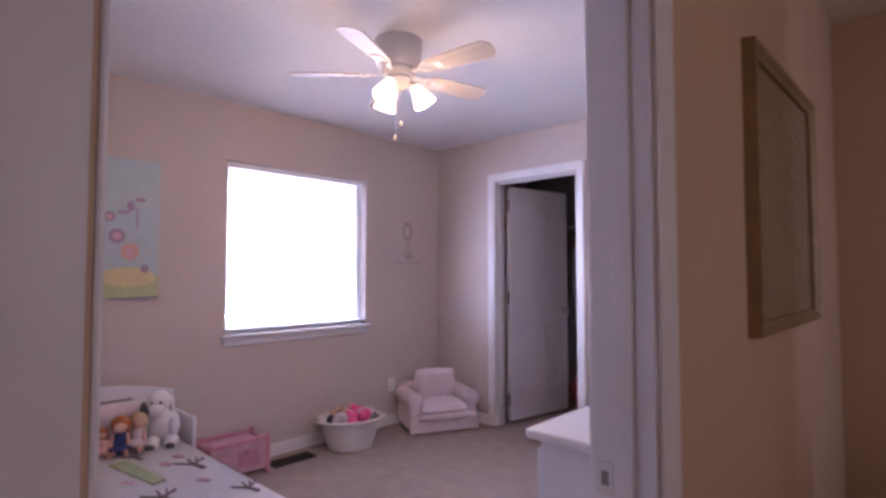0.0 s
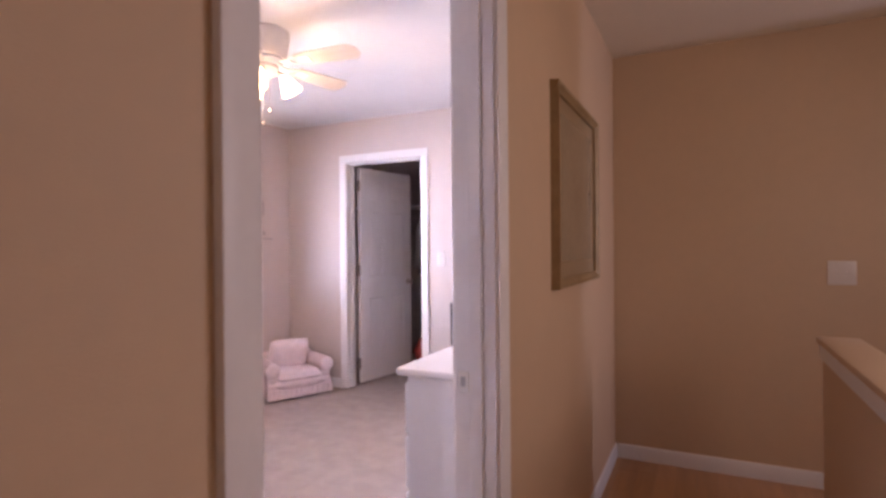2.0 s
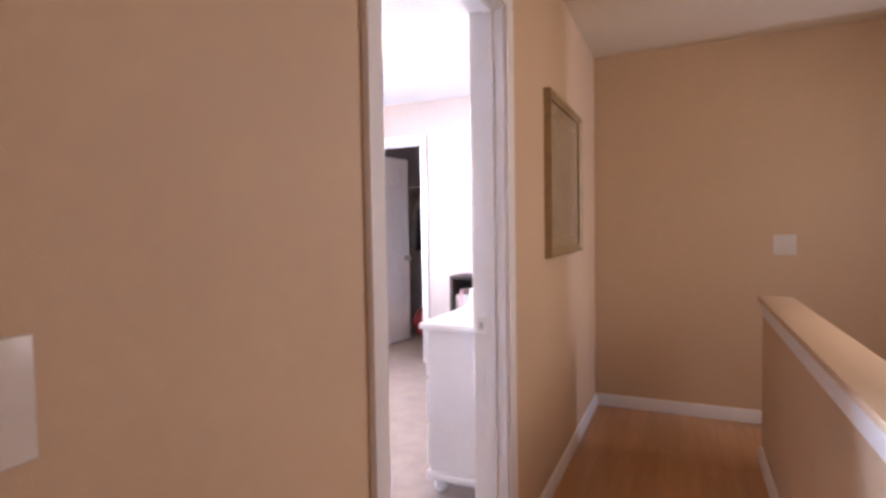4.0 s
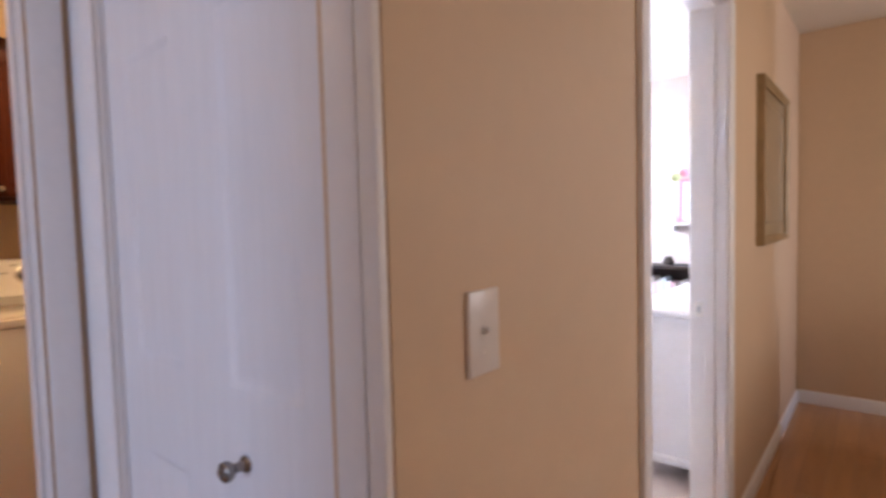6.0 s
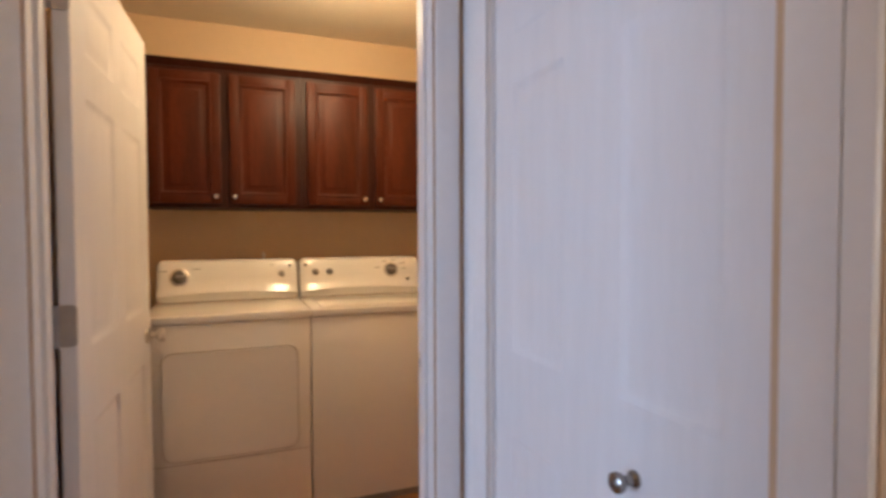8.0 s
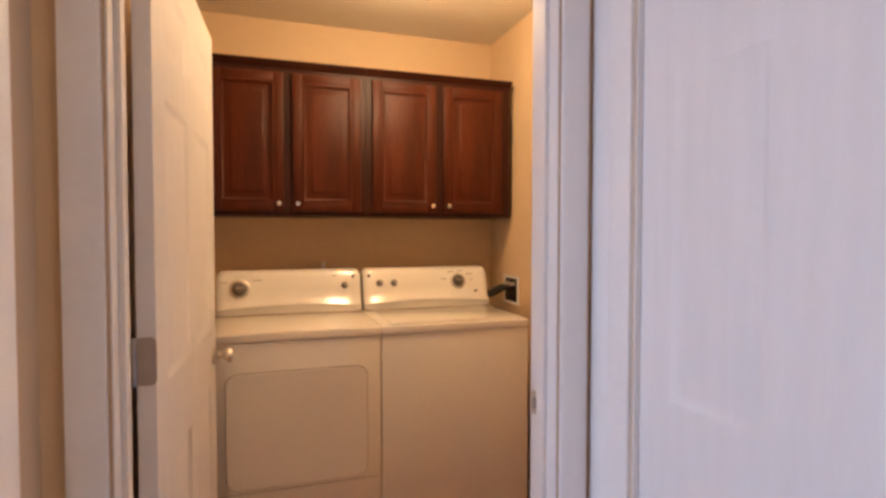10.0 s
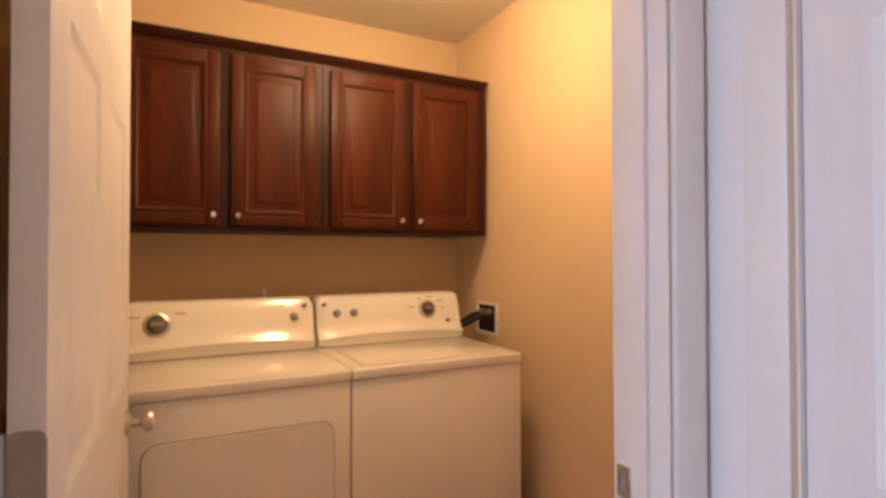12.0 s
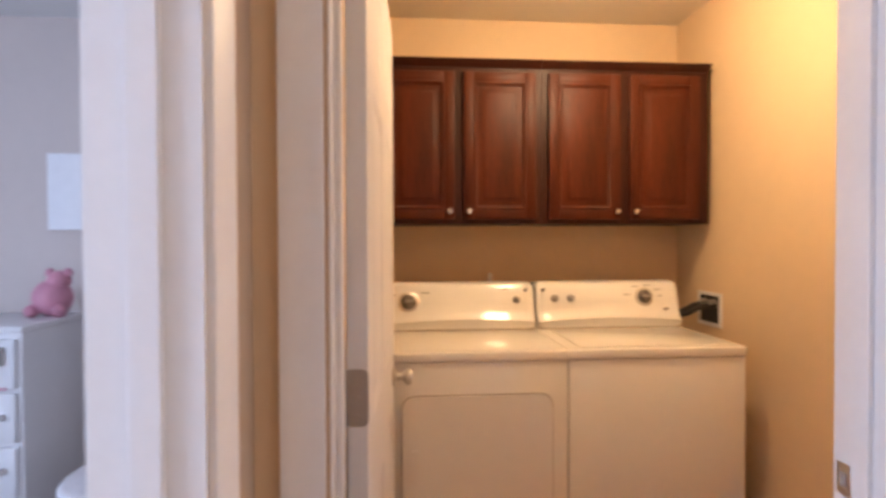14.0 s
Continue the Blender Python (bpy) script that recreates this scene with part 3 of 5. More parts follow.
# ---- laundry: wall cabinets ----


def ring_mesh(w, h, steps, cap=False):
    """Mitred rectangular rings in the y-z plane: (inset, x) pairs from the outside in, over a door of w by h."""
    bm = bmesh.new()
    rings = []
    for q, x in steps:
        rings.append([bm.verts.new(p) for p in ((x, q, q), (x, w - q, q), (x, w - q, h - q), (x, q, h - q))])
    for r0, r1 in zip(rings, rings[1:]):
        for k in range(4):
            bm.faces.new((r0[k], r0[(k + 1) % 4], r1[(k + 1) % 4], r1[k]))
    if cap:
        bm.faces.new(rings[-1])
    return bm


def cab_door(w, h, parent):
    """A raised-panel cabinet door, x 0 to 0.025 thick, y 0 to w, z 0 to h: back panel, stiles, rails, sticking and raised field."""
    s = 0.046
    dr = part("cabinet_door", boxm(0.002, 0.012, 0.01, w - 0.01, 0.01, h - 0.01), M_CHERRY, parent)
    for y in (0, w - s):
        part("stile", boxm(0, 0.021, y, y + s, 0, h, 0.004, 2), M_CHERRY, dr)
    for z in (0, h - s):
        part("rail", boxm(0, 0.0207, s - 0.001, w - s + 0.001, z, z + s, 0.004, 2), M_CHERRY, dr)
    part("sticking", ring_mesh(w, h, ((s - 0.003, 0.0195), (s - 0.001, 0.0245), (s + 0.004, 0.0255), (s + 0.007, 0.0225), (s + 0.012, 0.0205), (s + 0.014, 0.0150))), M_CHERRY, dr)
    part("raised_panel", ring_mesh(w, h, ((s + 0.013, 0.0135), (s + 0.022, 0.0135), (s + 0.042, 0.0205), (s + 0.045, 0.0235), (s + 0.048, 0.0240)), True), M_CHERRY, dr)
    return dr


def wall_cabinet(y0, y1, label, end=0.0):
    w, h, dpt = y1 - y0, 0.680, 0.31
    t = thing("wall_cabinet", pose(-2.88, y0, 1.418), label, "cabinet", "laundry wall cabinets")
    part("body", boxm(0.0, dpt, 0.001, w + end - 0.001, 0.0, h, 0.002, 1), M_CHERRY_SHADE, t)
    bm = bmesh.new()
    for a, b in ((0, 0.04), (w - 0.04, w + end), (w / 2 - 0.022, w / 2 + 0.022)):
        box(bm, dpt, dpt + 0.018, a, b, 0, h, 0.001, 1)
    for a, b in ((0.0, 0.035), (h - 0.05, h)):
        box(bm, dpt, dpt + 0.0175, 0.04, w - 0.04, a, b, 0.001, 1)
    part("face_frame", bm, M_CHERRY_SHADE, t)
    dw = w / 2 - 0.048
    for i, a in enumerate((0.028, w / 2 + 0.020)):
        dr = cab_door(dw, h - 0.042, t)
        dr.location = (dpt + 0.019, a, 0.020)
        kn = part("knob", lathe(bmesh.new(), [(0.006, 0), (0.006, 0.010), (0.011, 0.016), (0.0125, 0.021), (0.010, 0.026), (0.0, 0.027)], 16, axis="x"),
                  M_KNOB, dr, "small round silver knob")
        kn.location = (0.021, dw - 0.022 if i == 0 else 0.022, 0.036)
    prof = ((0.0, 0.0), (dpt + 0.022, 0.0), (dpt + 0.025, 0.005), (dpt + 0.030, 0.008), (dpt + 0.036, 0.018), (dpt + 0.046, 0.023), (dpt + 0.050, 0.031), (0.0, 0.031))
    part("crown_moulding", sweep(bmesh.new(), prof, (0, 0, h), (0, w + end, h), (0, 0, 1), (1, 0, 0)), M_CHERRY_SHADE, t, "stepped dark crown moulding")
    return t


wall_cabinet(0.832, 1.562, "dark cherry two-door cabinet above the dryer")
wall_cabinet(1.563, 2.308, "dark cherry two-door cabinet above the washer", 0.022)


# ---- laundry: washer and dryer ----
FA, FB = Vector((-0.462, 0, 1.004)), Vector((-0.496, 0, 1.140))   # console face, foot and head


def on_console(bm, y, s, lift=0.0):
    """Lays a mesh that was built facing +x at the origin on the console's face."""
    p = FA.lerp(FB, s)
    tilt = math.degrees(math.atan2(FB.x - FA.x, FB.z - FA.z))
    nrm = Vector((math.cos(radians(tilt)), 0, -math.sin(radians(tilt))))
    m = Matrix.Translation(p + nrm * lift + Vector((0, y, 0))) @ Matrix.Rotation(radians(tilt), 4, "Y")
    bmesh.ops.transform(bm, matrix=m, verts=bm.verts)
    return bm


def dial(r):
    return lathe(bmesh.new(), [(r, 0), (r, 0.006), (r * 0.9, 0.009), (r * 0.74, 0.011), (r * 0.68, 0.026), (r * 0.60, 0.030), (0.0, 0.031)], 24, axis="x")


def appliance(name, yc, label, dials, bars, dryer):
    t = thing(name, pose(-2.135, yc, 0), label, name.replace("_", " "), "laundry pair")
    w = 0.3395
    part("body", boxm(-0.69, 0.0, -w, w, 0.045, 0.9095, 0.004, 2), M_ENAMEL, t)
    part("toe_kick", boxm(-0.66, -0.03, -w + 0.015, w - 0.015, 0.0, 0.044), M_GREYP, t, "shadowed grey toe kick")
    part("top_panel", boxm(-0.69, 0.006, -w - 0.002, w + 0.002, 0.911, 0.948, 0.007, 3), M_ENAMEL, t)
    if not dryer:
        part("lid", boxm(-0.425, -0.022, -w + 0.05, w - 0.05, 0.9485, 0.953, 0.003, 2), M_ENAMEL, t, "hinged white washer lid, closed")
    bm = bmesh.new()
    ends = [(-w + 0.004, 0.90), (-w + 0.018, 0.985)]
    secs = ends + [(-w + 0.04 + (2 * w - 0.08) * k / 16, 1.0) for k in range(17)] + [(-y, k) for y, k in reversed(ends)]
    rows = []
    for y, k in secs:
        lift = 0.016 * (1 - (y / w) ** 2)              # the crease at the foot of the face arches up in the middle
        prof = [(-0.450, 0.9485), (-0.444, 0.972 + lift), (-0.438, 0.981 + lift), (-0.4415, 0.9875 + lift), (-0.450, 0.998 + lift), (-0.460, 1.012 + lift), (-0.469, 1.030 + lift),
                (-0.4775, 1.066), (FB.x, FB.z), (-0.508, 1.152), (-0.53, 1.158), (-0.65, 1.152), (-0.67, 1.12), (-0.67, 0.9485)]
        rows.append([bm.verts.new((-0.55 + (px + 0.55) * k, y, 0.9485 + (pz - 0.9485) * k)) for px, pz in prof])
    for a, b in zip(rows, rows[1:]):
        for i in range(len(prof)):
            j = (i + 1) % len(prof)
            bm.faces.new((a[i], a[j], b[j], b[i]))
    bm.faces.new(rows[0][::-1])
    bm.faces.new(rows[-1])
    part("console", bm, M_CONSOLE, t, "glossy white sloped control console")
    part("console_foot_shade", boxm(-0.66, -0.449, -w + 0.006, w - 0.006, 0.948, 0.958, 0.003, 2), mat_gap_shade, t, "taupe strip coloured as the shade under the console")
    for y, s, r in dials:
        dl = part("dial", on_console(dial(r), y, s), M_GREYP if r < 0.02 else M_DIAL, t, "round control dial")
        if r > 0.02:
            part("dial_ring", on_console(lathe(bmesh.new(), [(r * 1.02, 0.001), (r * 1.36, 0.001), (r * 1.30, 0.006), (r * 1.02, 0.009), (r * 1.02, 0.001)], 24, axis="x"), y, s), M_NICKEL, dl, "silver ring round the dial")
            part("dial_grip", on_console(rounded(bmesh.new(), 0.03, 0.036, -r * 0.62, r * 0.62, -0.006, 0.006, 0.004, 2), y, s), M_GREYP, dl, "dark grip bar")
    for y, s, ww in bars:
        part("label_bar", on_console(boxm(0, 0.0012, -ww / 2, ww / 2, -0.0022, 0.0022), y, s), M_GREYP, t, "small unreadable printed marking")
    if dryer:
        dr = part("dryer_door", rounded(bmesh.new(), 0.0004, 0.007, -0.264, 0.281, 0.335, 0.79, 0.045), M_ENAMEL, t, "rounded white dryer door, closed")
        part("door_gap", rounded(bmesh.new(), 0.0002, 0.0018, -0.268, 0.285, 0.331, 0.794, 0.048), mat_gap_shade, dr, "taupe rim coloured as the shadow gap round the dryer door")
        part("door_grip", rounded(bmesh.new(), 0.008, 0.012, -0.235, -0.205, 0.50, 0.60, 0.012), M_ENAMEL, dr)
        bmk = boxm(-0.0005, 0.0015, -w + 0.01, w - 0.01, 0.318, 0.3205)
        part("panel_line", bmk, mat_gap_shade, t, "thin seam above the kick panel")
    for yy in (-0.27, 0.27):
        for xx in (-0.62, -0.06):
            part("foot", cyl(bmesh.new(), (xx, yy, 0.0), (xx, yy, 0.05), 0.022, n=12), M_BLACK, t)
    return t


M_DIAL = mat("charcoal_dial_plastic", (0.15, 0.13, 0.115), 0.3, 0.2, 20)
# Taupe paints in the shade under the consoles, in the door gap and seam
mat_gap_shade = mat("taupe_gap_shade", (0.40, 0.33, 0.26), 0.45, 0.06, 20)
appliance("clothes_dryer", 1.209, "white front-loading clothes dryer with sloped console",
          [(-0.232, 0.52, 0.034), (0.255, 0.55, 0.016), (0.298, 0.86, 0.008)],
          [(-0.305, 0.74, 0.035), (-0.155, 0.80, 0.04), (-0.232, 0.10, 0.03), (0.205, 0.9, 0.02)], True)
appliance("washing_machine", 1.893, "white top-loading washing machine with sloped console",
          [(-0.305, 0.86, 0.008), (-0.252, 0.58, 0.017), (-0.178, 0.58, 0.017), (0.168, 0.60, 0.032), (0.262, 0.18, 0.008)],
          [(0.09, 0.68, 0.035), (0.13, 0.93, 0.03), (0.185, 0.98, 0.03), (0.235, 0.84, 0.035), (0.245, 0.62, 0.02)], False)

# washer hook-up box with hoses on the side wall
t = thing("washer_outlet_box", pose(-2.58, 2.36, 1.03), "white recessed washer hook-up box with black hoses", "outlet box")
bm = bmesh.new()
for a in ((-0.095, 0.095, 0.062, 0.078), (-0.095, 0.095, -0.078, -0.062), (-0.095, -0.075, -0.062, 0.062), (0.075, 0.095, -0.062, 0.062)):
    box(bm, a[0], a[1], -0.008, -0.0005, a[2], a[3], 0.002, 1)
part("flange", bm, M_TRIM, t)
# Flat black sheet puts the shade inside the box into colour
part("recess", boxm(-0.0745, 0.0745, -0.003, -0.0008, -0.0615, 0.0615), M_BLACK, t, "flat black sheet coloured as the shaded recess")
for i, x in enumerate((-0.03, 0.035)):
    cv = bpy.data.curves.new("hose", "CURVE")
    cv.dimensions, cv.bevel_depth, cv.bevel_resolution = "3D", 0.012, 4
    sp = cv.splines.new("BEZIER")
    path = ((x, -0.004, 0.02), (x - 0.01, -0.05, 0.015), (x - 0.05, -0.10, -0.02), (-0.17, -0.13, -0.035 - 0.03 * i), (-0.22, -0.14, -0.14))
    sp.bezier_points.add(len(path) - 1)
    for bp_, p in zip(sp.bezier_points, path):
        bp_.co, bp_.handle_left_type, bp_.handle_right_type = p, "AUTO", "AUTO"
    tmp = new("tmp", cv)
    me = bpy.data.meshes.new_from_object(tmp)
    bpy.data.objects.remove(tmp)
    me.materials.clear()
    me.materials.append(M_BLACK)
    h_ = new("hose", me)
    h_.parent = t
    part("valve", cyl(bmesh.new(), (x, -0.003, 0.035), (x, -0.03, 0.030), 0.012, n=12), M_NICKEL, t)
t = thing("wall_outlet", pose(-2.88, 1.385, 1.085), "white power outlet on the wall above the dryer", "power outlet", "power outlets")
part("cover_plate", boxm(0.0, 0.006, -0.035, 0.035, -0.057, 0.057, 0.003, 2), M_PLATE, t)
part("plug", boxm(0.006, 0.032, -0.010, 0.010, 0.012, 0.100, 0.005, 2), M_TRIM, t, "white plug")

# ---- child's bedroom: window ----
win = thing("window_bedroom", pose(WX, (WY0 + WY1) / 2, WZ0), "white framed window with closed white blinds, sunlit", "window", kind="structure")
hw_, hh_ = (WY1 - WY0) / 2, WZ1 - WZ0
bm = bmesh.new()
for a in ((-hw_, -hw_ + 0.045, 0, hh_), (hw_ - 0.045, hw_, 0, hh_), (-hw_ + 0.045, hw_ - 0.045, 0, 0.045), (-hw_ + 0.045, hw_ - 0.045, hh_ - 0.045, hh_)):
    box(bm, -0.115, -0.07, a[0], a[1], a[2], a[3], 0.003, 1)
part("window_frame", bm, M_TRIM, win)
M_GLASS = bpy.data.materials.new("clear_glass")
M_GLASS.use_nodes = True
gb = M_GLASS.node_tree.nodes["Principled BSDF"]
gb.inputs["Transmission Weight"].default_value, gb.inputs["Roughness"].default_value, gb.inputs["IOR"].default_value = 1.0, 0.0, 1.45
for lo, hi in ((0.045, hh_ - 0.045),):
    pn = part("pane", boxm(-0.094, -0.090, -hw_ + 0.045, hw_ - 0.045, lo, hi), M_GLASS, win)
    pn.visible_shadow = False
part("window_sill", boxm(-0.07, 0.045, -hw_ - 0.03, hw_ + 0.03, -0.024, 0.0, 0.006, 2), M_TRIM, win)
part("apron", boxm(0.001, 0.014, -hw_ - 0.01, hw_ + 0.01, -0.075, -0.024, 0.003, 1), M_TRIM, win)
blind = thing("window_blind", pose(WX, (WY0 + WY1) / 2, WZ0), "white horizontal slat blind, lowered, bright with daylight", "blind")
part("head_rail", boxm(-0.062, -0.022, -hw_ + 0.006, hw_ - 0.006, hh_ - 0.042, hh_ - 0.002, 0.003, 1), M_SLAT, blind)
slat = mesh_of("slat", box(bmesh.new(), -0.024, 0.024, -hw_ + 0.012, hw_ - 0.012, -0.0012, 0.0012), M_SLAT)
for i in range(26):
    s = new("slat", slat)
    s.parent = blind
    s.location = (-0.044, 0, 0.035 + i * (hh_ - 0.09) / 26)
    s.rotation_euler = (0, radians(4), 0)
part("bottom_rail", boxm(-0.058, -0.028, -hw_ + 0.012, hw_ - 0.012, 0.004, 0.022, 0.003, 1), M_SLAT, blind)
for y in (-0.42, 0.42):
    part("ladder_cord", cyl(bmesh.new(), (-0.018, y, 0.02), (-0.018, y, hh_ - 0.04), 0.0012, n=6), M_SLAT, blind)
part("tilt_wand", cyl(bmesh.new(), (-0.012, 0.5, 0.45), (-0.018, 0.5, hh_ - 0.04), 0.004, n=8), M_SLAT, blind)
M_OUT = glow("bright_overcast_sky", (0.93, 0.96, 1.0), 9.0)
structure("backdrop_bedroom", boxm(WX - 1.32, WX - 1.30, WY0 - 1.6, WY1 + 1.6, -0.6, 3.6), M_OUT, "bright overcast sky outside the window", "sky")

# ---- ceiling fan ----
FX, FY = -1.614, 4.416
fan = thing("ceiling_fan", pose(FX, FY, BCEIL - 0.001), "white five-blade ceiling fan with three lit lamps", "ceiling fan")
part("motor_housing", lathe(bmesh.new(), [(0.0, 0.0), (0.120, 0.0), (0.121, -0.035), (0.117, -0.06), (0.106, -0.125), (0.092, -0.140), (0.0, -0.140)], 36), M_FANW, fan)
part("rotor_ring", lathe(bmesh.new(), [(0.0, -0.141), (0.085, -0.141), (0.088, -0.155), (0.076, -0.177), (0.0, -0.177)], 36), M_FANW, fan)
part("light_hub", lathe(bmesh.new(), [(0.0, -0.178), (0.06, -0.178), (0.065, -0.197), (0.050, -0.227), (0.02, -0.247), (0.0, -0.249)], 28), M_FANW, fan)
for k in range(5):
    a = 79.6 + 72 * k
    bl = bmesh.new()
    n = 14
    up_, lo_ = [], []
    outline = []
    for i in range(n + 1):
        u = i / n
        r = 0.19 + 0.36 * u
        wdt = 0.043 + 0.020 * math.sin(min(1, u * 1.15) * math.pi / 2)
        if u > 0.9:
            wdt *= math.sqrt(max(0.0, 1 - ((u - 0.9) / 0.1) ** 2)) * 0.55 + 0.45
        outline.append((r, wdt))
    for r, wd in outline:
        up_.append((bl.verts.new((r, -wd, 0.003)), bl.verts.new((r, wd, 0.003))))
        lo_.append((bl.verts.new((r, -wd, -0.003)), bl.verts.new((r, wd, -0.003))))
    for i in range(n):
        bl.faces.new((up_[i][0], up_[i + 1][0], up_[i + 1][1], up_[i][1]))
        bl.faces.new((lo_[i][1], lo_[i + 1][1], lo_[i + 1][0], lo_[i][0]))
        bl.faces.new((up_[i][1], up_[i + 1][1], lo_[i + 1][1], lo_[i][1]))
        bl.faces.new((up_[i + 1][0], up_[i][0], lo_[i][0], lo_[i + 1][0]))
    bl.faces.new((up_[0][0], up_[0][1], lo_[0][1], lo_[0][0]))
    bl.faces.new((up_[n][1], up_[n][0], lo_[n][0], lo_[n][1]))
    turn = Matrix.Rotation(radians(a), 4, "Z") @ Matrix.Translation((0, 0, -0.166)) @ Matrix.Rotation(radians(-13), 4, "X")
    bmesh.ops.transform(bl, matrix=turn, verts=bl.verts)
    bd = part("blade", bl, M_FANB, fan)
    ir = bmesh.new()
    box(ir, 0.085, 0.15, -0.014, 0.014, -0.006, 0.0, 0.002, 1)
    lathe(ir, [(0.022, -0.008), (0.036, -0.008), (0.036, -0.003), (0.022, -0.003), (0.022, -0.008)], 16, (0.175, 0, 0))
    box(ir, 0.205, 0.27, -0.030, 0.030, -0.009, -0.0035, 0.002, 1)
    bmesh.ops.transform(ir, matrix=turn, verts=ir.verts)
    part("blade_iron", ir, M_FANW, bd, "white scrolled blade bracket")
for k in range(3):
    a = radians(290 + 120 * k)
    d = Vector((math.cos(a), math.sin(a), 0))
    arm = cyl(bmesh.new(), d * 0.045 + Vector((0, 0, -0.212)), d * 0.085 + Vector((0, 0, -0.227)), 0.016, n=12)
    ar = part("lamp_arm", arm, M_FANW, fan)
    sh = lathe(bmesh.new(), [(0.020, 0.0), (0.027, -0.017), (0.038, -0.043), (0.050, -0.073), (0.058, -0.10), (0.056, -0.101), (0.046, -0.073), (0.024, -0.017), (0.0, -0.010)], 24)
    m = Matrix.Translation(d * 0.085 + Vector((0, 0, -0.227))) @ Matrix.Rotation(radians(-30), 4, Vector((-d.y, d.x, 0)))
    bmesh.ops.transform(sh, matrix=m, verts=sh.verts)
    part("lamp_shade", sh, M_SHADE, ar, "frosted bell glass shade, glowing")
for x, ln in ((0.02, 0.19), (-0.025, 0.25)):
    pc = cyl(bmesh.new(), (x, 0, -0.235), (x, 0, -0.235 - ln), 0.0008, n=6)
    ball(pc, (x, 0, -0.235 - ln), 0.009, 0.009, 0.014, 10)
    part("pull_chain", pc, M_GREYP, fan, "thin grey pull chain")

# ---- toddler bed with what lies on it ----
bed = thing("toddler_bed", pose(-3.02, 3.49, 0), "white wooden toddler bed with head of panelled board", "bed")
part("grip_slot", boxm(0.0004, 0.0022, -0.02, 0.17, 0.575, 0.588), M_GREYP, bed, "dark slot in the headboard")
hb = [(-0.40, 0.08), (0.40, 0.08)] + [(0.40 - 0.8 * k / 16, 0.600 + 0.065 * math.sin(math.pi * k / 16)) for k in range(17)]
hbm = sweep(bmesh.new(), hb, (-0.03, 0, 0), (0.0, 0, 0), (0, 0, 1), (0, 1, 0))
bmesh.ops.bevel(hbm, geom=[e for e in hbm.edges if abs(e.verts[0].co.x - e.verts[1].co.x) < 1e-6], offset=0.008, segments=2, affect="EDGES", clamp_overlap=True)
part("headboard", hbm, M_WHITEF, bed, "arched white headboard")
part("footboard", boxm(1.47, 1.50, -0.38, 0.38, 0.08, 0.36, 0.012, 3), M_WHITEF, bed)
for y in (-0.375, 0.350):
    part("side_rail", boxm(0.0, 1.47, y, y + 0.025, 0.16, 0.31, 0.004, 2), M_WHITEF, bed)
for y in (-0.39, 0.365):
    part("guard_panel", boxm(0.0, 0.36, y, y + 0.025, 0.30, 0.505, 0.010, 2), M_WHITEF, bed, "low white guard panel by the head")
for x in (-0.02, 1.46):
    for y in (-0.36, 0.36):
        part("leg", boxm(x - 0.01, x + 0.035, y - 0.02, y + 0.02, 0.0, 0.30, 0.004, 2), M_WHITEF, bed)
part("mattress", boxm(0.01, 1.46, -0.345, 0.345, 0.20, 0.345, 0.03, 3), M_WHITEF, bed)
quilt = thing("quilt", pose(-3.02, 3.49, 0.345), "white quilt printed with grey trees and sage", "quilt")
bm = bmesh.new()
NX, NY = 30, 18
gridv = []
for i in range(NX + 1):
    rowv = []
    for j in range(NY + 1):
        x, y = 0.16 + 1.31 * i / NX, -0.37 + 0.74 * j / NY
        e = max(0, abs(y) - 0.325) / 0.045
        z = 0.034 + 0.003 * noise.noise(Vector((x * 7, y * 7, 1))) - 0.05 * e * e
        rowv.append(bm.verts.new((x, y, z)))
    gridv.append(rowv)
for i in range(NX):
    for j in range(NY):
        bm.faces.new((gridv[i][j], gridv[i + 1][j], gridv[i + 1][j + 1], gridv[i][j + 1]))
bmesh.ops.solidify(bm, geom=bm.faces[:], thickness=0.02)
part("cover", bm, M_SHEET, quilt)


def print_bar(x0, y0, x1, y1, w, material, name):
    a, b = Vector((x0, y0, 0)), Vector((x1, y1, 0))
    d = (b - a).normalized()
    s = Vector((-d.y, d.x, 0)) * w / 2
    bm = bmesh.new()
    zt = 0.0405
    lo = [bm.verts.new(p + Vector((0, 0, zt - 0.012))) for p in (a - s, b - s * 0.7, b + s * 0.7, a + s)]
    hi = [bm.verts.new(p + Vector((0, 0, zt))) for p in (a - s, b - s * 0.7, b + s * 0.7, a + s)]
    bm.faces.new(hi)
    bm.faces.new(lo[::-1])
    for i in range(4):
        bm.faces.new((lo[i], lo[(i + 1) % 4], hi[(i + 1) % 4], hi[i]))
    part(name, bm, material, quilt)


for tx, ty, sc in ((0.72, 0.22, 1.0), (0.42, 0.06, 0.7), (1.02, -0.02, 1.0), (0.80, -0.25, 0.9), (1.18, 0.27, 0.8)):
    for x0, y0, x1, y1, w in ((0.10, 0.02, 0.0, 0.0, 0.022), (0.02, 0.0, -0.03, 0.07, 0.012), (0.02, 0.0, -0.05, -0.06, 0.012), (0.0, 0.0, -0.07, 0.01, 0.010), (-0.01, 0.03, -0.06, 0.045, 0.008)):
        print_bar(tx + x0 * sc, ty + y0 * sc, tx + x1 * sc, ty + y1 * sc, w * sc, M_TREE, "tree_print")
print_bar(0.46, -0.02, 0.86, 0.03, 0.085, M_GREEN, "sage_print")
